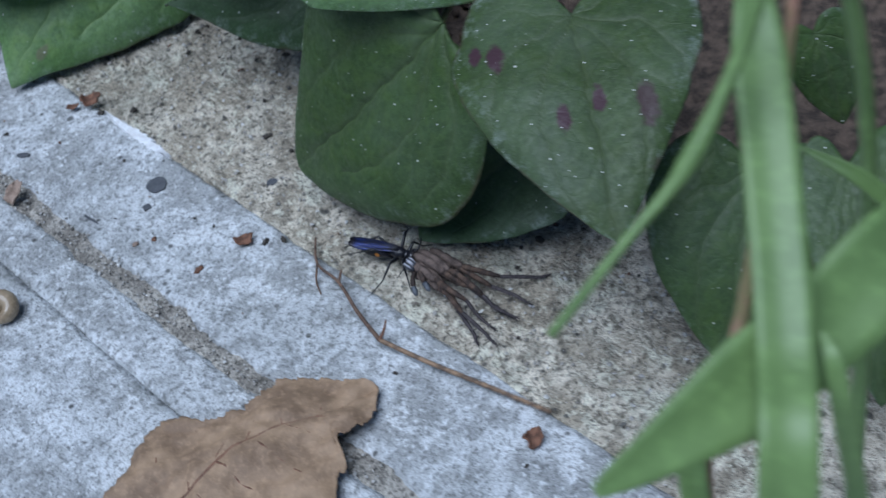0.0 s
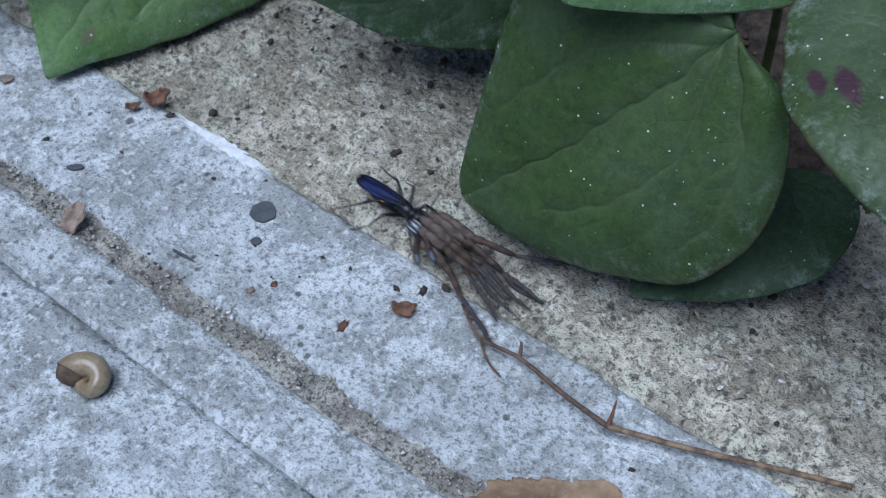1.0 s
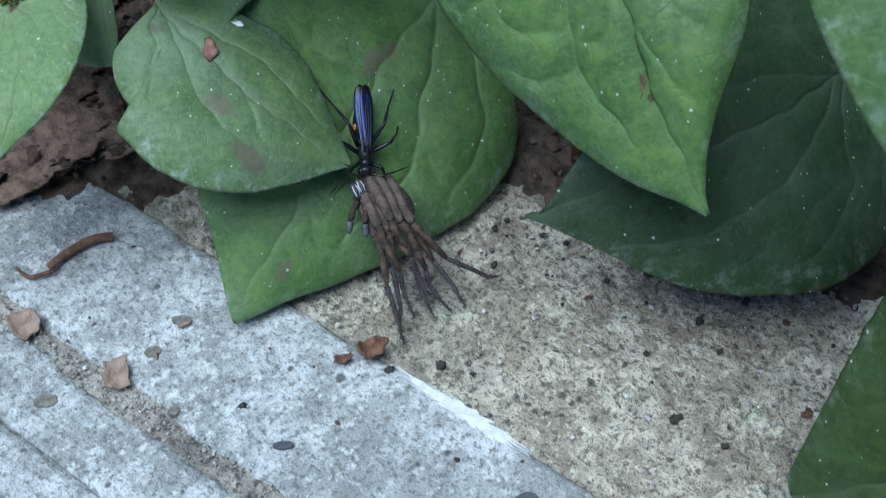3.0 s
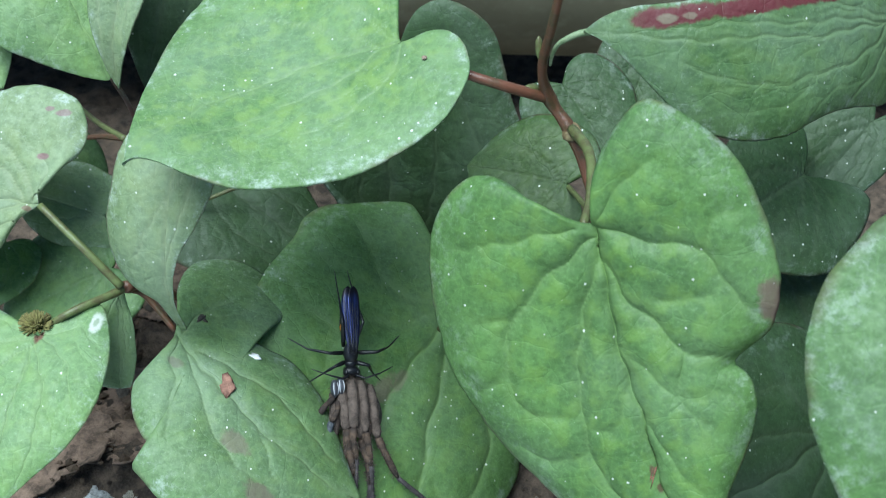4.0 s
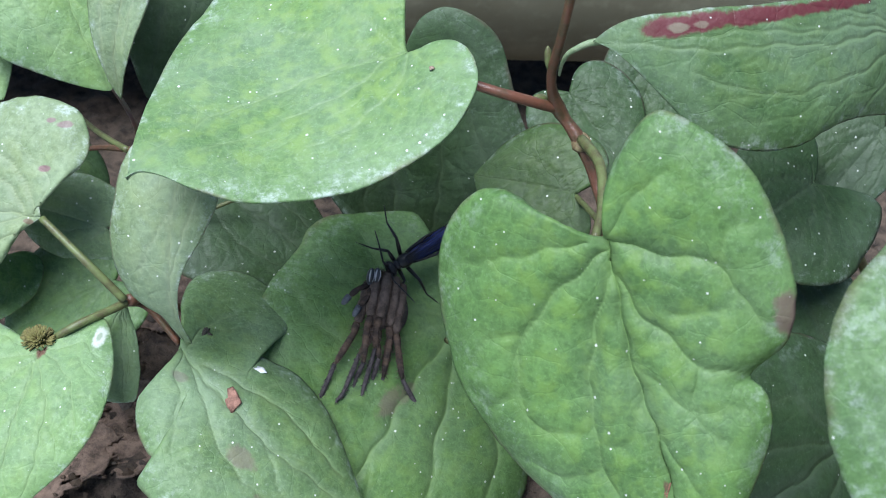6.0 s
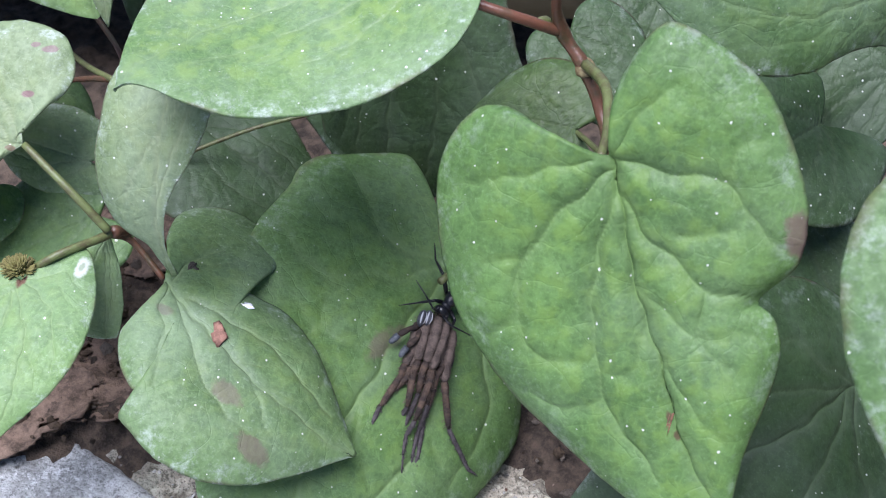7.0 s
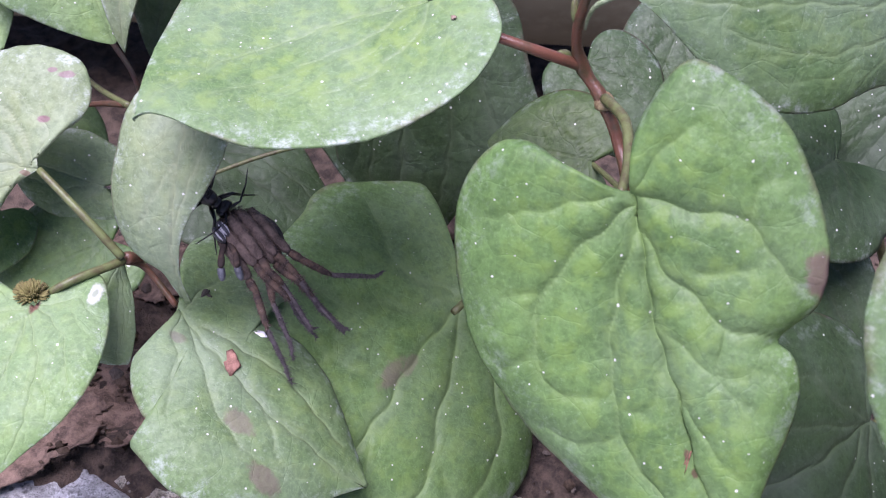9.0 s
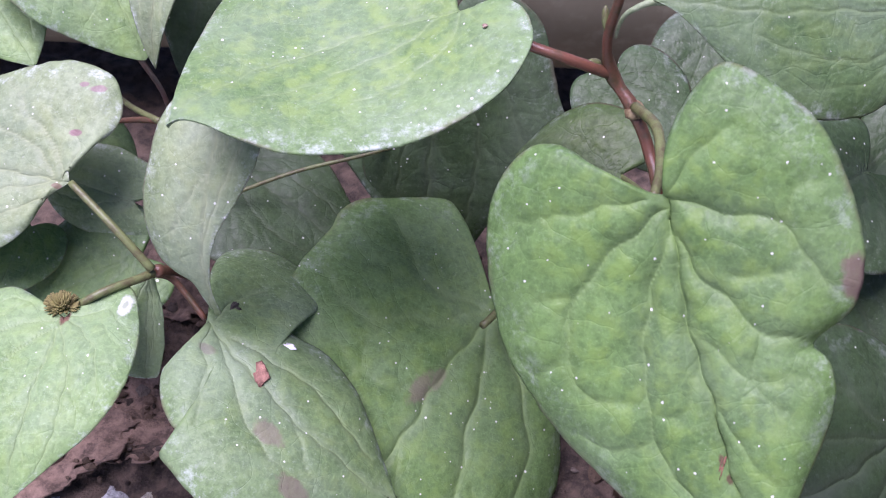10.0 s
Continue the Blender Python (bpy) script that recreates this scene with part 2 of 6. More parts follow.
M_SLAB = concrete_material("weathered_slab_concrete", (0.66, 0.685, 0.70), (0.375, 0.385, 0.38), 0.6, 0.06, 0.22, 1.15, 0.25)
M_ROUGH = concrete_material("coarse_mortar", (0.78, 0.72, 0.59), (0.42, 0.375, 0.29), 0.7, 0.30, 0.35, 2.0, 0.55)
M_GROOVE = concrete_material("joint_grit", (0.46, 0.435, 0.38), (0.27, 0.25, 0.215), 0.6, 0.16, 0.3, 1.5)
M_SOIL = simple("dark_soil", (0.105, 0.076, 0.055), (0.020, 0.015, 0.011), 0.95, scale=330, relief=0.001)
M_CREAM = simple("cream_plastic", (0.36, 0.345, 0.24), (0.27, 0.255, 0.17), 0.5, scale=40, relief=0.00005)
M_STEM = simple("green_stem", (0.12, 0.15, 0.05), (0.075, 0.065, 0.028), 0.45, scale=500, relief=0.0001)
M_JOINT = simple("pale_stem_joint", (0.26, 0.22, 0.11), (0.13, 0.09, 0.045), 0.5, scale=500, relief=0.0002)
M_TIP = simple("pale_leaf_tip", (0.30, 0.36, 0.22), (0.17, 0.24, 0.11), 0.55, scale=400, relief=0.0001)
M_STEM_RED = simple("red_brown_stem", (0.135, 0.055, 0.032), (0.06, 0.045, 0.02), 0.4, scale=350, relief=0.0001)
M_GRASS = simple("grass_blade_green", (0.16, 0.25, 0.08), (0.12, 0.195, 0.06), 0.45, scale=120, relief=0.00005)
M_DRY = simple("dry_leaf_brown", (0.33, 0.225, 0.135), (0.19, 0.125, 0.075), 0.7, scale=160, relief=0.0003)
M_DRYVEIN = simple("dry_leaf_vein", (0.20, 0.10, 0.06), None, 0.7)
M_TWIG = simple("twig_bark", (0.17, 0.105, 0.07), (0.06, 0.04, 0.03), 0.8, scale=600, relief=0.0003)
M_CRUMB = simple("brown_crumb", (0.22, 0.11, 0.065), (0.08, 0.04, 0.025), 0.8, scale=700, relief=0.0004)
M_DARKCRUMB = simple("dark_crumb", (0.07, 0.06, 0.05), None, 0.9, scale=700, relief=0.0004)
M_TAN = simple("tan_husk", (0.36, 0.27, 0.21), (0.2, 0.14, 0.10), 0.7, scale=500, relief=0.0003)
M_SPOT = simple("dark_drip", (0.085, 0.09, 0.10), (0.06, 0.065, 0.075), 0.7, scale=400, relief=0.00008)
M_WHITE = simple("white_paint", (0.78, 0.80, 0.82), (0.6, 0.6, 0.6), 0.7, scale=500, relief=0.0002)
M_SHELL = simple("snail_shell", (0.33, 0.26, 0.17), (0.20, 0.145, 0.085), 0.25, scale=250, relief=0.0001)


def grain_material(name, colours, rough=0.9):
    """Loose grains, each island of its own tint."""
    m, n, l, b = material(name, rough, 0, 0.3)
    r = n.new("ShaderNodeValToRGB")
    els = r.color_ramp.elements
    els[0].color, els[1].color = (*colours[0], 1), (*colours[-1], 1)
    for i, c in enumerate(colours[1:-1], 1):
        els.new(i / (len(colours) - 1)).color = (*c, 1)
    l.new(n.new("ShaderNodeNewGeometry").outputs["Random Per Island"], r.inputs[0])
    f = noise_of(n, l, coords(n), 2500, 3)
    l.new(mix(n, l, ramp(n, l, f, 0.4, 0.7, 0.0, 0.5), r.outputs[0], tuple(v * 0.5 for v in colours[0])), b.inputs["Base Color"])
    return m


M_GRIT = grain_material("loose_grit", ((0.10, 0.095, 0.085), (0.36, 0.345, 0.31), (0.60, 0.59, 0.56), (0.24, 0.21, 0.17), (0.74, 0.74, 0.72)))
M_CLOD = grain_material("soil_clods", ((0.03, 0.022, 0.015), (0.085, 0.06, 0.04), (0.13, 0.09, 0.062), (0.05, 0.036, 0.026), (0.2, 0.17, 0.14)))


# ---- mesh helpers ----
def linked(name, verts, faces, mat, parent=None, label="", smooth=True):
    me = bpy.data.meshes.new(name)
    me.from_pydata([tuple(v) for v in verts], [], faces)
    me.update()
    if smooth:
        me.polygons.foreach_set("use_smooth", [True] * len(me.polygons))
    me.materials.append(mat)
    ob = new(name, me)
    ob.parent = parent
    if label:
        tagged(ob, label)
    return ob


def part(name, bm, mat, parent=None, label="", smooth=True):
    me = bpy.data.meshes.new(name)
    bmesh.ops.recalc_face_normals(bm, faces=bm.faces)
    bm.to_mesh(me)
    bm.free()
    if smooth:
        me.polygons.foreach_set("use_smooth", [True] * len(me.polygons))
    me.materials.append(mat)
    ob = new(name, me)
    ob.parent = parent
    if label:
        tagged(ob, label)
    return ob


def tube_into(bm, pts, radii, sides=8, flat=1.0):
    """A tapering tube along points, with rounded ends."""
    pts = [Vector(p) for p in pts]
    rings = []
    up = Vector((0.13, 0.21, 0.97))
    for i, p in enumerate(pts):
        d = (pts[min(i + 1, len(pts) - 1)] - pts[max(i - 1, 0)]).normalized()
        x = d.cross(up)
        x = x.normalized() if x.length > 1e-6 else Vector((1, 0, 0))
        y = x.cross(d)
        r = radii[i] if not isinstance(radii, (int, float)) else radii
        rings.append([bm.verts.new(p + x * (r * math.cos(a)) + y * (r * flat * math.sin(a))) for a in (2 * math.pi * k / sides for k in range(sides))])
    for a, b in zip(rings, rings[1:]):
        for k in range(sides):
            bm.faces.new((a[k], a[(k + 1) % sides], b[(k + 1) % sides], b[k]))
    bm.faces.new(rings[0][::-1])
    bm.faces.new(rings[-1])


def curve_points(pts, steps=6):
    """Catmull-Rom through points."""
    pts = [Vector(p) for p in pts]
    out = []
    for i in range(len(pts) - 1):
        a, b, c, d = pts[max(i - 1, 0)], pts[i], pts[i + 1], pts[min(i + 2, len(pts) - 1)]
        for k in range(steps):
            t = k / steps
            out.append(0.5 * ((2 * b) + (c - a) * t + (2 * a - 5 * b + 4 * c - d) * t * t + (3 * b - a - 3 * c + d) * t ** 3))
    out.append(pts[-1])
    return out


def tube(name, pts, r0, r1, mat, parent=None, label="", sides=8, steps=6, bulge=()):
    """pts in centimetres, radii in millimetres."""
    path = [p * CM for p in curve_points(pts, steps)]
    n = len(path) - 1
    radii = [(r0 + (r1 - r0) * i / n) * 0.001 for i in range(n + 1)]
    for at_f, gain in bulge:
        radii = [r * (1 + gain * math.exp(-((i / n - at_f) / 0.05) ** 2)) for i, r in enumerate(radii)]
    bm = bmesh.new()
    tube_into(bm, path, radii, sides)
    return part(name, bm, mat, parent, label)


def lump(name, size, mat, m, seed=0, rough=0.25, parent=None, label="", detail=2):
    """An uneven crumb; size in millimetres."""
    bm = bmesh.new()
    bmesh.ops.create_icosphere(bm, subdivisions=detail, radius=1)
    for v in bm.verts:
        k = 1 + rough * noise.noise(v.co * 1.7 + Vector((seed * 7.3, seed, 3))) + rough * 0.6 * noise.noise(v.co * 4 + Vector((seed, 5, seed)))
        v.co = Vector((v.co.x * size[0], v.co.y * size[1], v.co.z * size[2])) * (k * 0.0005)
    ob = part(name, bm, mat, parent, label)
    ob.matrix_basis = m
    return ob


# ---- heart-shaped leaves ----
OUTLINE = [(0, 0, 0), (0.10, -0.045, 0), (0.32, -0.135, 0), (0.58, -0.155, 0), (0.82, -0.08, 0), (0.97, 0.08, 0), (1.0, 0.24, 0),
                     (0.92, 0.42, 0), (0.74, 0.60, 0), (0.50, 0.76, 0), (0.26, 0.89, 0), (0.10, 0.965, 0), (0, 1.0, 0)]


# palmate veins of half a blade: points (across in half widths, along in lengths), strength
VEINS = [(((0, 0.04), (0.16, 0.13), (0.31, 0.28), (0.38, 0.46), (0.36, 0.62), (0.25, 0.80)), 0.8),
         (((0, 0.0), (0.26, 0.06), (0.52, 0.16), (0.70, 0.28), (0.76, 0.42)), 0.75),
         (((0, 0.0), (0.25, -0.04), (0.50, -0.06), (0.76, -0.01)), 0.5),
         (((0, 0.33), (0.12, 0.42), (0.24, 0.46), (0.37, 0.44)), 0.35),
         (((0, 0.55), (0.10, 0.66), (0.22, 0.72), (0.31, 0.70)), 0.35),
         (((0.34, 0.36), (0.50, 0.42), (0.62, 0.53), (0.62, 0.66)), 0.45),
         (((0.37, 0.56), (0.44, 0.64), (0.42, 0.76)), 0.35),
         (((0.60, 0.21), (0.78, 0.19), (0.92, 0.25)), 0.4),
         (((0.46, 0.14), (0.50, 0.27), (0.58, 0.36), (0.70, 0.38)), 0.35),
         (((0.40, -0.05), (0.56, 0.04), (0.82, 0.09)), 0.35),
         (((0.72, 0.32), (0.84, 0.38), (0.88, 0.46)), 0.3)]


def vein_lines(wide, skew, seed, own):
    """All the vein pieces of one blade, in blade lengths: ends and strength. own: the main veins of a blade that is unlike the rest."""
    lines = [([(skew * 4 * k / 10 * (1 - k / 10), k / 10) for k in range(11)], 1.0)]
    if own:
        lines += [(line, 0.8 if k < 4 else 0.5) for k, line in enumerate(own)]
    else:
        for sign, w in ((1, wide[0]), (-1, wide[1])):
            lean = 1 + 0.10 * math.sin(seed * 2.1 + sign)
            for line, k in VEINS:
                lines.append(([(sign * x * w + skew * 4 * max(y, 0) * (1 - y), y * lean + 0.03 * math.sin(seed + 9 * x) * (1 if x else 0)) for x, y in line], k))
    out = []
    for line, k in lines:
        path = curve_points([(x, y, 0) for x, y in line], 4)
        out += [(p.x, p.y, q.x, q.y, k * (1 - 0.35 * i / len(path))) for i, (p, q) in enumerate(zip(path, path[1:]))]
    return np.array(out)


def vein_field(x, y, lines, seed):
    """For arrays of blade places: how far the blade bulges between its veins (0 on a vein), and how strongly a vein runs there."""
    ax, ay, bx, by, k = lines.T
    px_ = x + 0.006 * np.sin(x * 31 + y * 17 + seed) + 0.004 * np.sin(y * 53 + seed * 3)
    py_ = y + 0.006 * np.sin(y * 29 - x * 23 + seed * 2) + 0.004 * np.sin(x * 57 + seed)
    dx, dy = bx - ax, by - ay
    ex, ey = px_[:, None] - ax, py_[:, None] - ay
    f = np.clip((ex * dx + ey * dy) / (dx * dx + dy * dy + 1e-9), 0, 1)
    d = np.hypot(ex - f * dx, ey - f * dy)
    return np.min(1 - k * np.exp(-d / 0.034), axis=1), np.max(k * np.exp(-((d / 0.0065) ** 2)), axis=1)


def evenly(points, count):
    """count + 1 places at even steps along a line."""
    steps = [0.0]
    for p, q in zip(points, points[1:]):
        steps.append(steps[-1] + math.hypot(q[0] - p[0], q[1] - p[1]))
    where = np.linspace(0, steps[-1], count + 1)
    return list(zip(np.interp(where, steps, [p[0] for p in points]).tolist(), np.interp(where, steps, [p[1] for p in points]).tolist()))


def heart_leaf(plant, base, tip, normal, wl, wr, tone, lobe=(1.0, 1.0), belly=(1.0, 1.0), skew=0.0, bow=0.06, fold=0.06, quilt=0.4, tipcurl=0.0, spots=(), notch=(0.0, 0.0), puff=0.15, seed=None, left=None, right=None, veins=None, roll=0.10):
    """One blade from its base and tip (cm), the way it faces, and its half widths (cm) on either side of the midrib.
    left, right: the margin of that half from notch to tip in blade lengths (across, along), for a blade that is no plain heart."""
    base, tip, normal = Vector(base), Vector(tip), Vector(normal)
    axis = tip - base
    length = axis.length
    axis.normalize()
    normal = (normal - axis * normal.dot(axis)).normalized()
    aside = normal.cross(axis)
    seed = base.x * 3.1 + base.y * 1.7 if seed is None else seed
    fold = fold if isinstance(fold, tuple) else (fold, fold)
    big = wl + wr > 2.6
    rows_s, rows_t = (110, 58 if max(wl, wr) > 2.1 else 44) if big else (60, 20)
    quilt *= length / 5.0
    margins, wide = [], []
    for k, (sign, w, own) in enumerate(((1, wl, left), (-1, wr, right))):
        if own:
            line = [(p.x, p.y) for p in curve_points([(x, y, 0) for x, y in own], 6)]
        else:
            line = []
            for h in curve_points(OUTLINE, 9):
                y = h.y * lobe[k] if h.y < 0 else h.y ** belly[k]
                if h.y < 0 and h.x < 0.6:
                    y *= (max(h.x, 0.01) / 0.6) ** notch[k]
                line.append((sign * h.x * w / length + skew * 4 * max(y, 0) * (1 - y), y))
        line = evenly(line, rows_s)
        wide.append(max(abs(x) for x, y in line))
        rag = [0.010 * noise.noise(Vector((i / rows_s * 9 + seed, sign * 3.0, seed))) + 0.004 * noise.noise(Vector((i / rows_s * 40 + seed, sign * 3.0, 1.0))) for i in range(rows_s + 1)]
        margins.append([(x + sign * g * math.sin(math.pi * i / rows_s), y + g * (1 - i / rows_s) * min(1, i / 8)) for i, ((x, y), g) in enumerate(zip(line, rag))])
    places = []
    cols = 2 * rows_t + 1
    for i in range(rows_s + 1):
        s = i / rows_s
        mid = s ** 1.9 * 0.55 + 0.45 * max(0.0, min(1.0, (s - 0.25) / 0.75)) ** 1.3
        for j in range(-rows_t, rows_t + 1):
            sign, t = (1 if j > 0 else -1), abs(j) / rows_t
            ox, oy = margins[0 if sign > 0 else 1][i]
            places.append((t * ox + (1 - t) * skew * 4 * mid * (1 - mid), mid * (1 - t) + oy * t, s, t, sign))
    grid = np.array(places)
    bulge, crease = vein_field(grid[:, 0], grid[:, 1], vein_lines(wide, skew, seed, veins), seed)
    verts, uvs, blades, skins, faces, creases, puffs, pads = [], [], [], [], [], [], [], []
    for (x, y, s, t, sign), panel, line in zip(places, bulge.tolist(), crease.tolist()):
        yy, yc = max(y, -0.25), min(max(y, 0.0), 1.0)
        k = 0 if sign > 0 else 1
        off = abs(x - skew * 4 * yc * (1 - yc)) / max(wide[k], 0.05)
        w = wide[k] * length
        z = bow * length * 4 * yy * (1 - yy) if yy > 0 else bow * length * 2.4 * yy
        z += fold[k] * off * w - roll * w * t ** 4 * off
        z -= tipcurl * length * max(0.0, (y - 0.72) / 0.28) ** 2
        z += 0.06 * noise.noise(Vector((x * 4 + seed, y * 2.2, seed * 0.7))) + min(1.0, w / 2.2) ** 2 * (0.09 * t * t * noise.noise(Vector((s * 4 + seed, sign, 9.0))) + 0.035 * t ** 3 * noise.noise(Vector((s * 13 + seed, sign, 5.0))))
        # raised panels between sunken veins
        fade = min(1.0, s * 12) * (1 - t ** 6) * min(1.0, max(0.0, (1.03 - y) / 0.4))
        rise = 0.13 * panel + 0.018 * noise.noise(Vector((x * length * 2.6 + seed, y * length * 2.6, 2.0)))
        z += quilt * fade * min(1.0, wide[k] / 0.40) ** 2 * rise
        creases.append(min(1.0, line) * min(1.0, fade * 1.6))
        verts.append((base + axis * (y * length) + aside * (x * length) + normal * z) * CM)
        uvs.append((s, 0.5 + 0.5 * sign * t))
        blades.append((x * 2 if left else x / max(wide[k], 0.05), y))
        skins.append((x * length * 0.2, y * length * 0.2))
        puffs.append(puff * fade)
        pads.append(panel)
    for i in range(rows_s):
        for j in range(cols - 1):
            a = i * cols + j
            faces.append((a, a + 1, a + 1 + cols, a + cols))
    ob = linked("leaf", verts, faces, leaf_skin(tone, spots), plant)
    me = ob.data
    for name, data in (("veins", uvs), ("blade", blades), ("skin", skins)):
        layer = me.uv_layers.new(name=name)
        layer.data.foreach_set("uv", [c for lp in me.loops for c in data[lp.vertex_index]])
    for name, data in (("vein", creases), ("puff", puffs), ("pad", pads)):
        depth = me.attributes.new(name, "FLOAT", "POINT")
        depth.data.foreach_set("value", data)
    bm = bmesh.new()
    bm.from_mesh(me)
    bmesh.ops.remove_doubles(bm, verts=bm.verts, dist=1e-6)
    bm.to_mesh(me)
    bm.free()
    thick = ob.modifiers.new("thickness", "SOLIDIFY")
    thick.thickness, thick.offset = 0.00035, -1
    return ob


def plant_root(label):
    return tagged(new("heartleaf_plant"), label, "plant", "plants beside the paving")


# ---- ground ----
ALONG, ACROSS = Vector((0.774, -0.633, 0)), Vector((0.633, 0.774, 0))
PQ = Matrix(((ALONG.x, ACROSS.x, 0, 0), (ALONG.y, ACROSS.y, 0, 0), (0, 0, 1, 0), (0, 0, 0, 1)))


def strip(name, q0, q1, step, top, mat, relief, scale, bevel, label, p0=-16.0, p1=24.0, deep=-0.8, wander=0.0):
    """A paving band between q0 and q1 (cm) with an uneven top and worn edges."""
    np_, nq = int((p1 - p0) / step), max(3, int((q1 - q0) / step))
    verts, faces = [], []
    for j in range(nq + 3):
        for i in range(np_ + 1):
            p = p0 + (p1 - p0) * i / np_
            jj = min(max(j - 1, 0), nq)
            q = q0 + (q1 - q0) * jj / nq
            edge = min(q - q0, q1 - q)
            bend = wander * noise.noise(Vector((p * 0.6, q0, 4.0))) + wander * 0.5 * noise.noise(Vector((p * 2.1, q0, 8.0)))
            z = top + relief * (noise.noise(Vector((p, q, 1)) * scale) + 0.5 * noise.noise(Vector((p, q, 5)) * scale * 2.7) + 0.3 * noise.noise(Vector((p, q, 9)) * scale * 6))
            if edge < bevel:
                z -= bevel * 0.6 * (1 - edge / bevel) ** 2
            if j in (0, nq + 2):
                z = deep
            verts.append((p * CM, (q + bend * max(0.0, 1 - edge / 0.8)) * CM, z * CM))
    for j in range(nq + 2):
        for i in range(np_):
            a = j * (np_ + 1) + i
            faces.append((a, a + 1, a + np_ + 2, a + np_ + 1))
    ob = linked(name, verts, faces, mat)
    ob.matrix_basis = PQ
    return tagged(ob, label, "paving", kind="structure")


def soil_front(x):
    """Where the soil begins behind the paving (cm): along the mortar's far edge, and over it on the far side of the low leaf."""
    line = (5.0 + 1.3 * max(0.0, min(1.0, (x - 2.5) / 2.5)) - 0.633 * x) / 0.774
    over = max(0.0, min(1.0, (x + 5.2) / 1.6))
    return 6.35 * (1 - over) + line * over


def build_ground():
    n = 40
    verts, faces = [], []
    for j in range(n + 1):
        for i in range(n + 1):
            u, v = 2 * i / n - 1, 2 * j / n - 1
            verts.append((40 * u ** 5 + 0.3 * u, 40 * v ** 5 + 0.3 * v, -0.006 + 0.003 * noise.noise(Vector((u * 9, v * 9, 0)))))
    for j in range(n):
        for i in range(n):
            a = j * (n + 1) + i
            faces.append((a, a + 1, a + n + 2, a + n + 1))
    tagged(linked("ground", verts, faces, M_SOIL), "dark bare soil under the plants", "ground", kind="structure")
    strip("paving_slab", -40, -3.43, 0.16, 0.0, M_SLAB, 0.03, 1.1, 0.09, "pale weathered grey concrete paving slab", wander=0.05)
    strip("paving_band", -3.45, -2.24, 0.08, 0.0, M_SLAB, 0.035, 1.6, 0.22, "narrow pale concrete band beside the joint", wander=0.09)
    for a, c in ((-120.0, -16.0), (24.0, 120.0)):
        strip("paving_slab", -120, -2.35, 2.5, 0.0, M_SLAB, 0.03, 0.2, 0.1, "pale weathered grey concrete paving slab", p0=a, p1=c)
        strip("paving_edge", -1.82, 0.82, 0.6, 0.0, M_SLAB, 0.02, 0.3, 0.1, "narrow pale concrete edging", p0=a, p1=c)
        strip("mortar_bed", 0.80, 7.2, 0.8, -0.06, M_ROUGH, 0.05, 0.4, 0.05, "coarse pitted mortar strip beside the slabs", p0=a, p1=c)
    strip("paving_slab", -120, -40, 2.5, 0.0, M_SLAB, 0.03, 0.2, 0.1, "pale weathered grey concrete paving slab")
    strip("paving_joint", -2.75, -1.45, 0.05, -0.085, M_GROOVE, 0.06, 2.6, 0.05, "brown dirt filling the joint between slabs")
    strip("paving_edge", -1.90, 0.82, 0.08, 0.0, M_SLAB, 0.03, 1.5, 0.22, "narrow pale concrete edging with worn corners", wander=0.08)
    strip("mortar_bed", 0.80, 7.2, 0.07, -0.06, M_ROUGH, 0.13, 2.2, 0.05, "coarse pitted mortar strip beside the slabs", wander=0.05)
    # loose soil banked behind, thinner towards the paving
    verts, faces = [], []
    nx, ny = 230, 170
    for j in range(ny + 1):
        for i in range(nx + 1):
            x, y = -18 + 36 * i / nx, -8 + 34 * (j / ny) ** 1.2
            d = (y - soil_front(x) - 0.7 * noise.noise(Vector((x * 0.5, 2, 0)))) / 1.6
            z = -0.5 + 0.75 * max(0.0, min(1.0, d + 0.45)) ** 0.7 + 0.16 * noise.noise(Vector((x * 1.1, y * 1.1, 3))) + 0.12 * noise.noise(Vector((x * 3, y * 3, 7))) + 0.08 * noise.noise(Vector((x * 7, y * 7, 1)))
            verts.append((x * CM, y * CM, z * CM))
    for j in range(ny):
        for i in range(nx):
            a = j * (nx + 1) + i
            faces.append((a, a + 1, a + nx + 2, a + nx + 1))
    tagged(linked("soil_bed", verts, faces, M_SOIL), "crumbly brown soil banked under the leaves", "soil", kind="structure")


build_ground()


def build_pipe():
    bm = bmesh.new()
    tube_into(bm, [Vector((x * 0.01, 0, 0)) for x in range(-110, 121, 5)], 0.042, 40)
    ob = part("drain_pipe", bm, M_CREAM)
    ob.matrix_basis = pose(0.0, 0.20, 0.056, 0, 1, -2)
    tagged(ob, "cream plastic drain pipe lying behind the plants", "pipe")


build_pipe()

# ---- plants ----
mid_plant = plant_root("heart-leaved plant with a red-brown jointed stem")
left_plant = plant_root("heart-leaved plant with pale dusty leaves and a curled hanging leaf")
low_plant = plant_root("low heart-leaved plant resting on the mortar")
right_plant = plant_root("dark heart-leaved plant with purple-spotted leaf")
back_plant = plant_root("shaded heart-leaved plant behind the others")
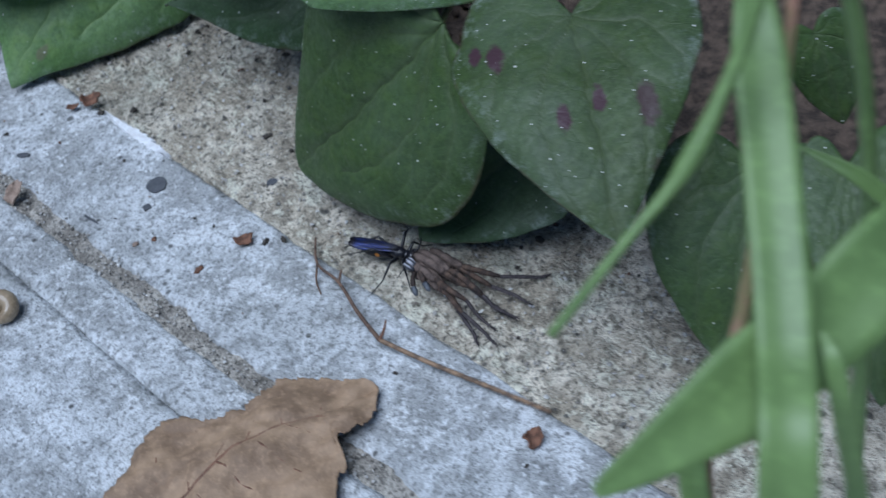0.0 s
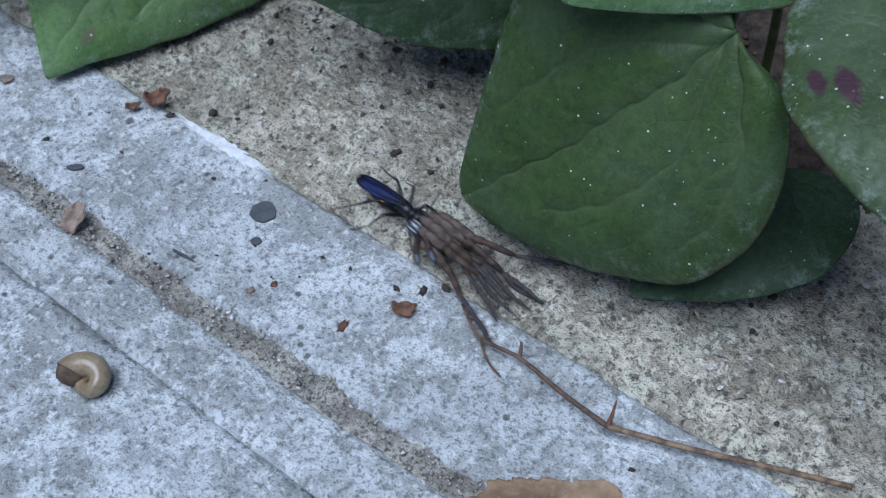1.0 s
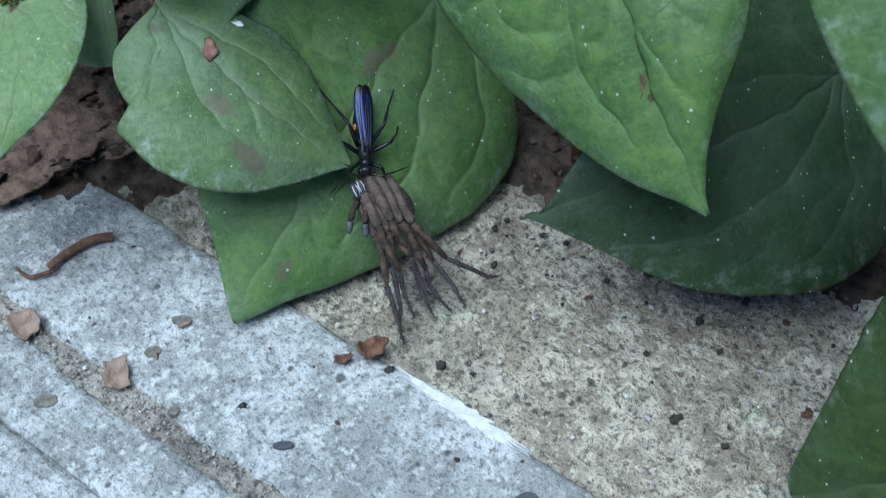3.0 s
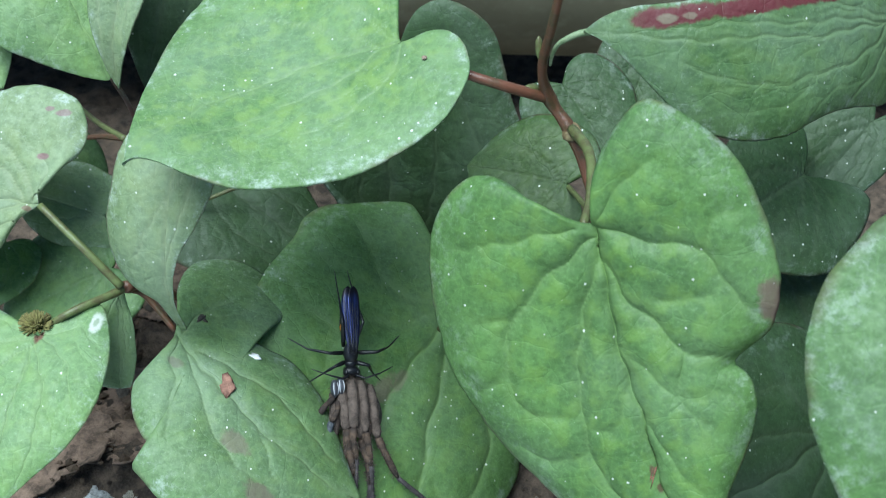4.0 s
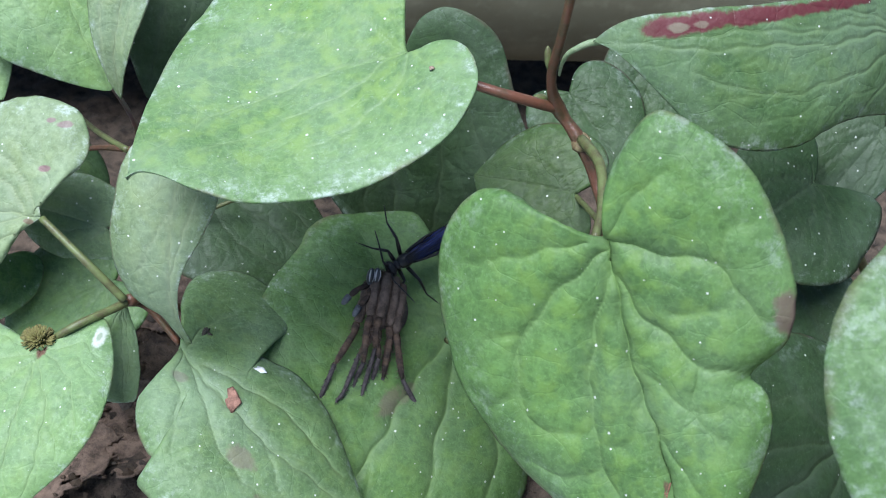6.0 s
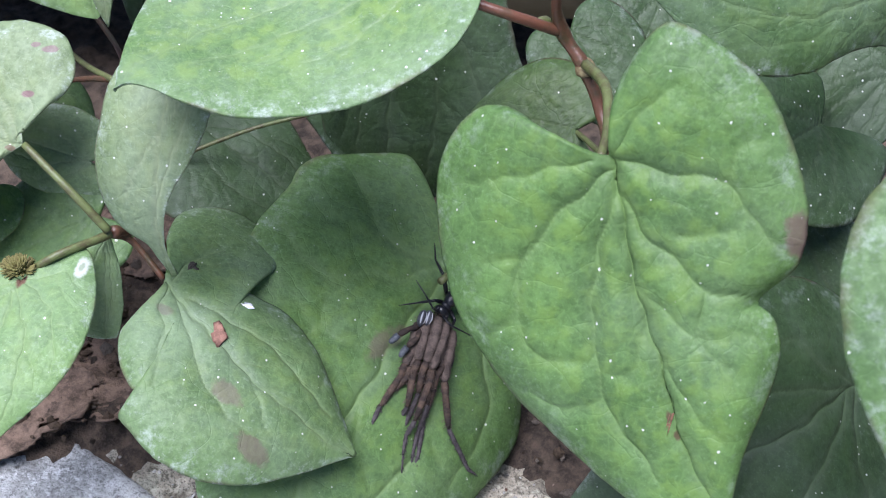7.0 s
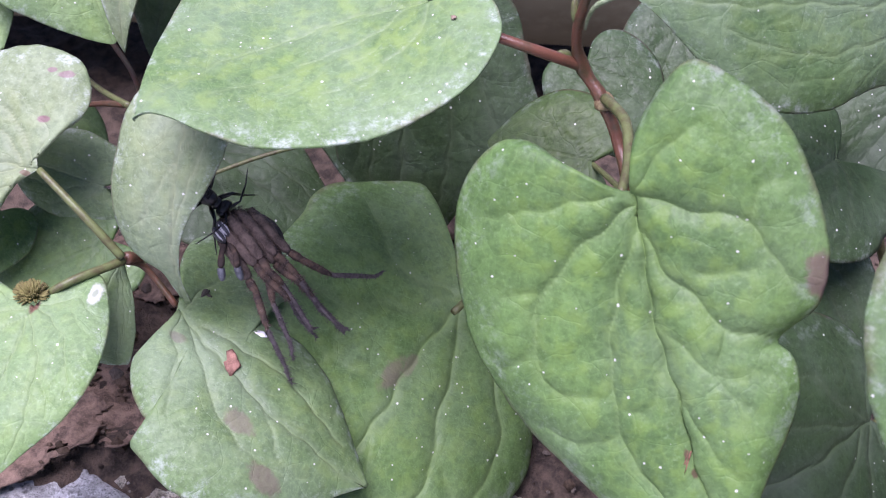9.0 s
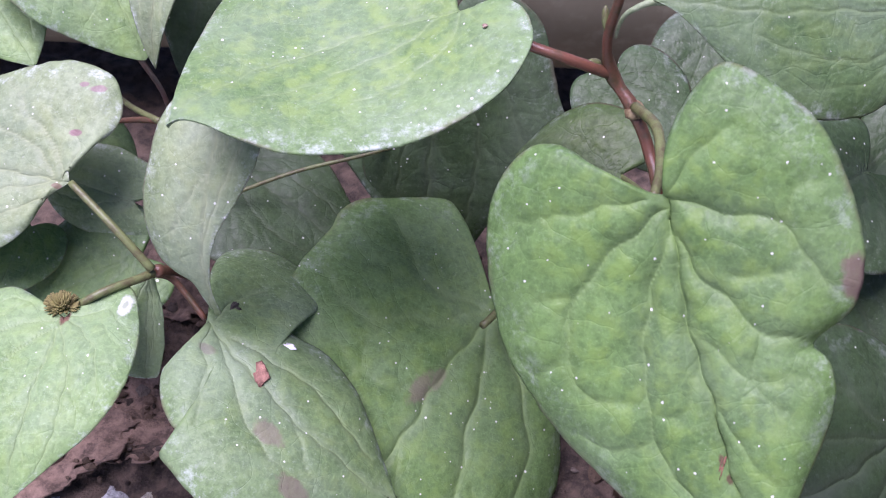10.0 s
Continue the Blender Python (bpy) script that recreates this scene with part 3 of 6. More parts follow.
# the broad blade in front, one margin torn in
heart_leaf(mid_plant, (0.75, 4.33, 7.89), (2.23, 1.58, 4.13), (-0.36, -0.81, 0.45), 1.9, 2.4, 1, spots=BLOTCH_EDGE, bow=-0.02, quilt=1.5, puff=0.2, skew=-0.035,
           left=((0, 0), (0.05, -0.13), (0.11, -0.20), (0.20, -0.25), (0.27, -0.21), (0.36, -0.08), (0.395, 0.08), (0.385, 0.24), (0.33, 0.35), (0.24, 0.40), (0.215, 0.425), (0.24, 0.465), (0.235, 0.54), (0.18, 0.64), (0.09, 0.76), (0.035, 0.86), (0.005, 0.95), (0, 1)),
           right=((-0.01, 0), (-0.11, -0.05), (-0.19, -0.16), (-0.26, -0.20), (-0.35, -0.17), (-0.43, -0.08), (-0.48, 0.06), (-0.50, 0.24), (-0.47, 0.39), (-0.40, 0.56), (-0.28, 0.74), (-0.15, 0.88), (-0.06, 0.945), (0, 1)),
           veins=(((0, 0), (0.13, 0.07), (0.24, 0.12), (0.27, 0.20), (0.28, 0.28), (0.32, 0.32)), ((0, 0.09), (0.03, 0.19), (0.08, 0.29), (0.12, 0.36), (0.20, 0.40)),
                  ((-0.01, 0.07), (-0.09, 0.19), (-0.15, 0.32), (-0.18, 0.45), (-0.18, 0.59), (-0.12, 0.78)), ((-0.01, 0.03), (-0.15, 0.09), (-0.26, 0.16), (-0.32, 0.24), (-0.35, 0.38)),
                  ((0.12, 0.36), (0.08, 0.48), (0.13, 0.55)), ((-0.02, 0.51), (0.02, 0.62), (0.05, 0.72)), ((-0.04, 0), (-0.23, -0.03), (-0.38, -0.03)), ((-0.26, 0.16), (-0.37, 0.17), (-0.44, 0.22)),
                  ((0.10, 0.21), (0.21, 0.24), (0.27, 0.21)), ((-0.03, 0.29), (0.03, 0.40), (0.08, 0.47)), ((-0.35, 0.38), (-0.26, 0.45), (-0.18, 0.44)), ((-0.33, 0.30), (-0.42, 0.34), (-0.46, 0.30)),
                  ((-0.18, 0.56), (-0.28, 0.56), (-0.37, 0.50)), ((0.0, -0.01), (0.10, -0.08), (0.20, -0.12)), ((0.24, 0.12), (0.30, 0.06), (0.35, 0.06)), ((-0.03, 0.40), (-0.10, 0.50), (-0.17, 0.50)), ((0.08, 0.48), (0.15, 0.47), (0.20, 0.50))))
heart_leaf(mid_plant, (-1.60, 7.21, 8.66), (-5.18, 5.60, 8.09), (-0.06, -0.20, 0.98), 1.45, 3.36, 2, quilt=0.12, bow=-0.10, tipcurl=0.05, skew=-0.15, fold=(0.04, 0.05), roll=0.05,
           left=((0, 0), (0.01, -0.07), (0.05, -0.14), (0.15, -0.17), (0.26, -0.13), (0.35, -0.03), (0.385, 0.08), (0.38, 0.22), (0.36, 0.41), (0.31, 0.58), (0.22, 0.73), (0.13, 0.83), (0.05, 0.89), (0, 0.95), (0.01, 1)),
           right=((-0.01, 0), (-0.06, 0.015), (-0.12, 0.005), (-0.17, -0.02), (-0.23, -0.065), (-0.29, -0.115), (-0.40, -0.17), (-0.54, -0.16), (-0.70, -0.05), (-0.80, 0.15), (-0.79, 0.33), (-0.72, 0.46), (-0.52, 0.66), (-0.25, 0.86), (-0.05, 0.97), (0.01, 1)))
heart_leaf(mid_plant, (5.13, 7.79, 8.65), (0.74, 6.60, 9.20), (0.28, -0.81, 0.52), 1.4, 1.3, 6, quilt=0.06, bow=0.15, spots=BLOTCH_RED, tipcurl=0.0, skew=0.04, fold=(0.0, -0.05),
           left=((0.01, 0), (0.08, -0.08), (0.20, -0.08), (0.25, 0.02), (0.245, 0.20), (0.27, 0.33), (0.315, 0.44), (0.325, 0.55), (0.30, 0.65), (0.26, 0.73), (0.17, 0.82), (0.07, 0.905), (0.02, 0.96), (0, 1)),
           right=((0, 0.01), (-0.05, -0.03), (-0.10, 0.03), (-0.11, 0.14), (-0.10, 0.30), (-0.08, 0.46), (-0.075, 0.62), (-0.065, 0.78), (-0.06, 0.88), (-0.04, 0.945), (0, 1)))
tube("leaf_tip", [(0.95, 6.66, 9.17), (0.73, 6.66, 9.155), (0.56, 6.67, 9.07), (0.44, 6.70, 8.96), (0.38, 6.74, 8.78), (0.365, 6.78, 8.60)], 0.55, 0.18, M_TIP, mid_plant, "pale curled leaf tip")
heart_leaf(left_plant, (-7.45, 8.10, 5.30), (-10.95, 9.14, 4.23), (-0.39, -0.58, 0.71), 1.2, 1.95, 3, quilt=0.6, bow=0.09, skew=-0.06, spots=BLOTCH_PINK,
           left=((0, -0.03), (0.05, 0.05), (0.12, 0.10), (0.20, 0.15), (0.27, 0.24), (0.30, 0.40), (0.26, 0.62), (0.14, 0.85), (0, 1)),
           right=((0, -0.03), (-0.08, -0.01), (-0.14, -0.05), (-0.19, -0.14), (-0.27, -0.195), (-0.38, -0.18), (-0.46, -0.12), (-0.51, 0.03), (-0.49, 0.20), (-0.40, 0.48), (-0.22, 0.78), (0, 1)))
heart_leaf(left_plant, (-7.18, 6.29, 4.12), (-7.63, 3.96, 2.84), (-0.08, -0.47, 0.88), 1.2, 1.6, 7, spots=BLOTCH_BITE, quilt=0.6, bow=0.10,
           left=((0, 0), (0.06, -0.11), (0.13, -0.22), (0.21, -0.275), (0.29, -0.24), (0.36, -0.12), (0.41, 0.02), (0.45, 0.22), (0.43, 0.42), (0.35, 0.58), (0.22, 0.74), (0.10, 0.89), (0, 1)),
           right=((-0.04, 0), (-0.14, -0.05), (-0.24, -0.11), (-0.38, -0.15), (-0.50, -0.09), (-0.58, 0.05), (-0.59, 0.22), (-0.52, 0.42), (-0.38, 0.64), (-0.20, 0.84), (0, 1)))
heart_leaf(left_plant, (-6.17, 7.35, 4.21), (-6.23, 6.50, 2.81), (0.10, -0.75, 0.65), 0.35, 0.5, 4, bow=0.03,
           left=((0, 0), (0.04, 0.08), (0.07, 0.18), (0.125, 0.36), (0.15, 0.60), (0.145, 0.78), (0.11, 0.97), (0.06, 0.995), (0, 1)),
           right=((0, 0), (-0.08, 0.05), (-0.18, 0.15), (-0.28, 0.40), (-0.30, 0.70), (-0.24, 0.93), (-0.12, 0.985), (0, 1)))
heart_leaf(left_plant, (-4.75, 7.00, 7.20), (-5.00, 6.26, 4.34), (-0.25, -0.90, 0.36), 0.9, 0.9, 3, quilt=0.3, bow=0.16, fold=(-0.03, -0.03), roll=0.1,
           left=((0.02, 0), (0.08, -0.07), (0.16, -0.05), (0.20, 0.05), (0.195, 0.20), (0.11, 0.40), (0.055, 0.55), (0.02, 0.71), (0.01, 0.85), (0.025, 0.95), (0.03, 0.99)),
           right=((0, 0), (-0.10, -0.08), (-0.22, -0.05), (-0.29, 0.06), (-0.31, 0.25), (-0.315, 0.45), (-0.28, 0.63), (-0.23, 0.715), (-0.15, 0.765), (-0.07, 0.80), (-0.03, 0.89), (0.0, 0.965), (0.03, 0.99)),
           veins=(((0.10, 0.05), (0.0, 0.22), (-0.10, 0.42), (-0.14, 0.56)), ((0.14, 0.05), (0.08, 0.25), (0.02, 0.50), (0, 0.70))))
heart_leaf(left_plant, (-5.19, 6.61, 3.87), (-2.41, 4.80, 2.01), (0.34, -0.37, 0.86), 1.8, 2.0, 4, quilt=0.85, puff=0.12, bow=0.11, spots=BLOTCH_DULL, skew=-0.10, fold=(-0.22, -0.06),
           left=((0.01, 0), (0.07, -0.03), (0.14, -0.105), (0.22, -0.165), (0.33, -0.20), (0.43, -0.17), (0.515, -0.10), (0.545, 0.03), (0.52, 0.14), (0.455, 0.235), (0.35, 0.23), (0.226, 0.20), (0.212, 0.225), (0.218, 0.30), (0.245, 0.40), (0.226, 0.56), (0.163, 0.71), (0.084, 0.87), (0.03, 0.97), (0.02, 1)),
           right=((-0.01, 0.01), (-0.08, 0.035), (-0.17, 0.035), (-0.26, 0.033), (-0.35, 0.105), (-0.40, 0.20), (-0.405, 0.27), (-0.40, 0.305), (-0.44, 0.282), (-0.515, 0.262), (-0.53, 0.33), (-0.54, 0.48), (-0.48, 0.655), (-0.366, 0.78), (-0.206, 0.884), (-0.07, 0.955), (0.02, 1)),
           veins=(((-0.02, 0.11), (0.02, 0.27), (0.05, 0.43), (0.05, 0.62), (0.03, 0.82)), ((-0.05, 0.10), (-0.15, 0.27), (-0.23, 0.39), (-0.27, 0.60), (-0.22, 0.75)), ((-0.01, 0.02), (-0.10, 0.06), (-0.20, 0.16), (-0.36, 0.27)), ((0.02, 0.02), (0.15, 0.0), (0.28, 0.04)),
                  ((0.05, 0.43), (0.13, 0.50), (0.18, 0.50)), ((0.04, 0.34), (0.13, 0.39), (0.20, 0.39)), ((0.05, 0.53), (0.11, 0.60), (0.16, 0.60)), ((0.04, 0.62), (0.08, 0.72), (0.12, 0.72)), ((0.01, 0.22), (0.10, 0.27), (0.17, 0.30)),
                  ((-0.10, 0.40), (-0.02, 0.52), (0.04, 0.56)), ((-0.10, 0.55), (-0.04, 0.68), (0.02, 0.72)), ((0.15, 0.0), (0.22, 0.10), (0.32, 0.13)), ((-0.09, 0.50), (-0.20, 0.70), (-0.17, 0.80))))
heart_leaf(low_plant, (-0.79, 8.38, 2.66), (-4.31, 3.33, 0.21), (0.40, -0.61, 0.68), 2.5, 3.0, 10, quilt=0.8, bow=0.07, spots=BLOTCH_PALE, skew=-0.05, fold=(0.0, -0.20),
           left=((0.01, 0.01), (0.08, -0.01), (0.18, 0.02), (0.28, 0.10), (0.35, 0.19), (0.385, 0.29), (0.375, 0.38), (0.345, 0.46), (0.30, 0.56), (0.24, 0.67), (0.16, 0.78), (0.08, 0.88), (0.035, 0.95), (0, 1)),
           right=((-0.01, 0), (-0.06, 0.025), (-0.105, -0.01), (-0.15, -0.10), (-0.195, -0.165), (-0.245, -0.185), (-0.32, -0.13), (-0.375, -0.08), (-0.42, -0.04), (-0.445, 0.02), (-0.44, 0.10), (-0.455, 0.21), (-0.44, 0.32), (-0.39, 0.48), (-0.32, 0.66), (-0.22, 0.80), (-0.155, 0.85), (-0.085, 0.92), (-0.03, 0.975), (0, 1)),
           veins=(((-0.01, 0.02), (-0.11, 0.12), (-0.21, 0.21), (-0.27, 0.24), (-0.34, 0.24), (-0.42, 0.20)), ((-0.05, 0.03), (-0.10, 0.05), (-0.18, 0.06), (-0.25, 0.02), (-0.32, -0.05)), ((0, 0.06), (0.07, 0.27), (0.12, 0.40), (0.14, 0.52), (0.10, 0.70)), ((0.02, 0.03), (0.13, 0.12), (0.22, 0.21), (0.28, 0.34), (0.27, 0.48)),
                  ((-0.05, 0.29), (-0.13, 0.35), (-0.22, 0.37), (-0.30, 0.34)), ((-0.21, 0.21), (-0.23, 0.28), (-0.22, 0.36)), ((-0.05, 0.50), (-0.15, 0.62), (-0.22, 0.68)), ((-0.18, 0.06), (-0.26, 0.10), (-0.36, 0.10)), ((0.12, 0.40), (0.20, 0.44), (0.27, 0.44)),
                  ((-0.04, 0.45), (0.03, 0.56), (0.11, 0.60)), ((-0.03, 0.66), (0.03, 0.74), (0.09, 0.74)), ((-0.22, 0.37), (-0.28, 0.48), (-0.36, 0.54))))
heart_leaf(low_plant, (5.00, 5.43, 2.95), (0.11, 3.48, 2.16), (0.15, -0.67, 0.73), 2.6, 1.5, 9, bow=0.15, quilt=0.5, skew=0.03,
           left=((0.01, 0), (0.10, -0.08), (0.25, -0.12), (0.40, -0.04), (0.49, 0.12), (0.51, 0.27), (0.485, 0.40), (0.42, 0.56), (0.33, 0.70), (0.21, 0.81), (0.12, 0.88), (0.03, 0.96), (0, 1)),
           right=((0, 0), (-0.08, -0.06), (-0.22, -0.08), (-0.33, 0.04), (-0.35, 0.22), (-0.30, 0.42), (-0.21, 0.62), (-0.10, 0.785), (-0.05, 0.86), (-0.005, 0.93), (0.005, 0.965), (0, 1)))
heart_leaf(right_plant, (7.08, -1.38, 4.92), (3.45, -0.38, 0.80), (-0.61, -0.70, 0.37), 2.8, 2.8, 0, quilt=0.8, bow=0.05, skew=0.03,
           left=((0.0, 0.05), (0.08, 0.0), (0.19, -0.02), (0.30, 0.03), (0.41, 0.13), (0.48, 0.25), (0.495, 0.39), (0.46, 0.52), (0.38, 0.67), (0.28, 0.79), (0.16, 0.91), (0.06, 0.98), (0, 1.01)),
           right=((0, 0.05), (-0.10, -0.03), (-0.28, -0.06), (-0.44, 0.05), (-0.50, 0.22), (-0.47, 0.38), (-0.40, 0.48), (-0.32, 0.59), (-0.23, 0.715), (-0.12, 0.88), (-0.05, 0.98), (0, 1.01)))
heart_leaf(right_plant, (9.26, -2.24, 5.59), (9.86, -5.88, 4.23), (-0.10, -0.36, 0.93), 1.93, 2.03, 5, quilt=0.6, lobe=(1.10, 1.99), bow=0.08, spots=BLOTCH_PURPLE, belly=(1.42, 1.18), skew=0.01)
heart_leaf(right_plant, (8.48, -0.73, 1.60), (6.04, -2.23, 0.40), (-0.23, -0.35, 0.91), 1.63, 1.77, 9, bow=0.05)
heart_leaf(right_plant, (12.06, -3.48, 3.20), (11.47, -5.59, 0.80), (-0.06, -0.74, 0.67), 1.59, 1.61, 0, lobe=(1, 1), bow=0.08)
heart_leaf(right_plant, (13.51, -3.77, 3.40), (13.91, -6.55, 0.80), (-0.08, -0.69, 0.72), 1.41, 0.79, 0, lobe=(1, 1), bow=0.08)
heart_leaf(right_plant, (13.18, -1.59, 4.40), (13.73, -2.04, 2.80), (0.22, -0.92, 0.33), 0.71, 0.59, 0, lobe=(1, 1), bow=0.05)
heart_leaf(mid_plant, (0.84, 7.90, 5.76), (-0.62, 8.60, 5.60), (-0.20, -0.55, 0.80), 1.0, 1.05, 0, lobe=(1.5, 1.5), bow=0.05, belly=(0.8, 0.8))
# rear blades: the shade among them is carried by their darker tone
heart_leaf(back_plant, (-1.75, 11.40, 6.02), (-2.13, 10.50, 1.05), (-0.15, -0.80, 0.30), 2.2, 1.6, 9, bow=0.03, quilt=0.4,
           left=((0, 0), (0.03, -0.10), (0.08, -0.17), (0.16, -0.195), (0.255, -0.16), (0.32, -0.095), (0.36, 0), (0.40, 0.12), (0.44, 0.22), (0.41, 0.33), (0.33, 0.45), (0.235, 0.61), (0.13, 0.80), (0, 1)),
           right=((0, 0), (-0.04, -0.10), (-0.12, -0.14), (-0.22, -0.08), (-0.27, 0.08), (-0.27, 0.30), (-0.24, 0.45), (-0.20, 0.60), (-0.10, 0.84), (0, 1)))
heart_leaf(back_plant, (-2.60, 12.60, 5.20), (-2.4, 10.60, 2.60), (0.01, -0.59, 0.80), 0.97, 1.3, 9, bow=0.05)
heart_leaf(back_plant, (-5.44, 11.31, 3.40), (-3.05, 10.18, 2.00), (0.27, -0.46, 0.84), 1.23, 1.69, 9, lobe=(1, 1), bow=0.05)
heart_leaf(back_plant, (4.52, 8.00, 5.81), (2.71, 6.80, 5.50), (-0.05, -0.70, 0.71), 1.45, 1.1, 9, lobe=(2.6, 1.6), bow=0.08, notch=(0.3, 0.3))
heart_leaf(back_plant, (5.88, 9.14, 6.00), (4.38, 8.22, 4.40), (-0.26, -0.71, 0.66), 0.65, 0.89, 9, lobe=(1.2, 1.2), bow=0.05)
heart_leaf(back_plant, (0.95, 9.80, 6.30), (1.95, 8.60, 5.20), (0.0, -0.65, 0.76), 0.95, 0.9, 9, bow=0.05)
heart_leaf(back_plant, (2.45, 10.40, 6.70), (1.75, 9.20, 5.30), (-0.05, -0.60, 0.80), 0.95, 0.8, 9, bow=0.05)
heart_leaf(left_plant, (-7.99, 12.20, 8.77), (-6.55, 10.30, 6.18), (0.15, -0.60, 0.78), 1.35, 1.75, 7, bow=0.05, quilt=0.4, belly=(0.8, 0.75))
heart_leaf(left_plant, (-5.77, 11.40, 8.82), (-6.38, 9.90, 6.29), (-0.25, -0.60, 0.75), 0.62, 0.75, 3, bow=0.06, tipcurl=0.06, belly=(1.25, 1.25), fold=(0.25, 0.25))
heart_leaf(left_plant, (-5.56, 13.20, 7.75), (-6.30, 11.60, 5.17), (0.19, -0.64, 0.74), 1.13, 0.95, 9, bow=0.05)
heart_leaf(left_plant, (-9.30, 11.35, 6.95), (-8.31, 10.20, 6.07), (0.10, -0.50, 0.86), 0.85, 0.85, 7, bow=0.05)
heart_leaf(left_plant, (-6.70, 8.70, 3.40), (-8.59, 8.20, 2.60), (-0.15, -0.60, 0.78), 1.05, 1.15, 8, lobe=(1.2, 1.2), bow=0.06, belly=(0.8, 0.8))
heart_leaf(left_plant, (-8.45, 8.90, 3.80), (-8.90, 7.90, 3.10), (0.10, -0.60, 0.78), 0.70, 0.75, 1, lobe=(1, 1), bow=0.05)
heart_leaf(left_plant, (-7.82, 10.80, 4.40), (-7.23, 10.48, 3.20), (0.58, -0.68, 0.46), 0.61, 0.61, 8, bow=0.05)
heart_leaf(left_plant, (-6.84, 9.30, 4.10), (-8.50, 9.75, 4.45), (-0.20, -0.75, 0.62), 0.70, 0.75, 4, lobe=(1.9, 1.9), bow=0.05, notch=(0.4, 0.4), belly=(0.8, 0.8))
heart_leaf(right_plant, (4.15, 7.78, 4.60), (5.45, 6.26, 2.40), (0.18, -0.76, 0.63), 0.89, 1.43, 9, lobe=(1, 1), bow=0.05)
heart_leaf(right_plant, (6.68, 1.52, 8.19), (4.79, -1.13, 5.31), (-0.02, -0.73, 0.68), 3.39, 4.01, 8, quilt=0.6, lobe=(1.00, 1.08), bow=0.04, belly=(0.61, 0.85), skew=0.04)


# ---- stems and petioles ----
tube("stem", [(1.3, 6.6, 0.0), (1.25, 6.3, 3.4), (1.05, 5.95, 6.5), (0.9, 6.33, 7.2), (0.67, 6.69, 7.65), (0.4, 6.9, 8.0), (0.26, 6.75, 8.6), (0.34, 6.37, 9.6), (0.5, 5.9, 11.5)],
     1.0, 0.55, M_STEM_RED, mid_plant, "red-brown jointed stem", bulge=((0.5, 0.35), (0.63, 0.45)))
lump("stem_joint", (3.0, 2.8, 1.5), M_JOINT, pose(0.0070, 0.0662, 0.0764, 25, -30, 0), 6, 0.15, mid_plant, "pale swollen joint of the stem")
tube("joint_scar", [(0.70, 6.50, 7.72), (0.70, 6.47, 7.73)], 0.35, 0.30, M_DARKCRUMB, mid_plant, "dark leaf scar")
tube("petiole", [(0.4, 6.9, 8.0), (-0.2, 6.74, 8.3), (-0.7, 6.8, 8.45), (-1.55, 7.15, 8.6)], 0.8, 0.65, M_STEM_RED, mid_plant)
tube("petiole", [(0.70, 6.6, 7.7), (0.82, 5.7, 7.95), (0.76, 4.9, 7.9), (0.62, 4.4, 7.82)], 0.75, 0.6, M_STEM, mid_plant, "green petiole")
tube("petiole", [(1.09, 6.3, 6.4), (0.95, 7.3, 6.0), (0.85, 8.17, 5.6)], 0.45, 0.4, M_STEM, mid_plant, "green petiole")
lump("stem_scale", (1.6, 1.6, 3.0), M_STEM, pose(0.0015, 0.0690, 0.0815, 20, -60, 20), 3, 0.15, mid_plant, "pale green bud scale")
lump("stem_scale", (1.0, 1.0, 3.4), M_STEM, pose(0.0020, 0.0672, 0.0890, -10, 0, 20), 4, 0.15, mid_plant, "pale green bud scale")
tube("stem", [(-4.9, 9.6, 0.0), (-5.3, 9.0, 2.0), (-5.75, 7.9, 3.7), (-6.05, 7.25, 4.3)], 0.7, 0.75, M_STEM_RED, left_plant, bulge=((0.95, 0.5),))
tube("petiole", [(-7.3, 7.95, 5.4), (-6.62, 7.42, 5.0), (-6.06, 7.15, 4.4)], 0.55, 0.7, M_STEM, left_plant, "yellow-green petiole")
tube("petiole", [(-7.15, 6.5, 4.15), (-6.7, 6.6, 4.4), (-6.23, 7.0, 4.35), (-6.07, 7.2, 4.3)], 0.6, 0.7, M_STEM, left_plant, "yellow-green petiole")
tube("petiole", [(-6.05, 7.3, 4.2), (-5.84, 7.5, 3.9), (-5.36, 7.14, 3.45)], 0.6, 0.5, M_STEM_RED, left_plant)
tube("petiole", [(-7.64, 13.15, 5.0), (-7.09, 12.22, 5.0), (-6.52, 11.12, 5.0), (-6.2, 10.2, 4.6)], 0.5, 0.4, M_STEM_RED, left_plant)
tube("petiole", [(-7.25, 10.3, 5.0), (-6.78, 10.06, 5.2), (-6.2, 9.7, 5.4)], 0.4, 0.6, M_STEM_RED, left_plant)
tube("petiole", [(-7.4, 11.0, 5.2), (-6.91, 10.44, 5.2), (-6.3, 9.7, 5.4)], 0.4, 0.6, M_STEM, left_plant, "yellow-green petiole")
tube("petiole", [(-4.9, 6.6, 7.5), (-5.2, 8.0, 6.9), (-5.8, 9.4, 5.7)], 0.4, 0.5, M_STEM, left_plant, "green petiole")
tube("stem", [(-5.8, 10.4, 3.3), (-4.33, 10.67, 3.8), (-2.9, 10.9, 4.1), (-1.0, 11.6, 4.4)], 0.4, 0.35, M_STEM, back_plant)
tube("petiole", [(5.02, 7.71, 5.0), (5.62, 8.14, 4.2), (6.86, 9.13, 1.5), (7.0, 9.2, 0)], 0.7, 0.9, M_STEM, back_plant, "bright green petiole")
tube("petiole", [(6.9, -1.4, 4.8), (7.6, 0.2, 4.9), (8.6, 1.8, 3.0), (8.8, 2.2, 0.0)], 0.7, 0.9, M_STEM, right_plant, "green petiole")
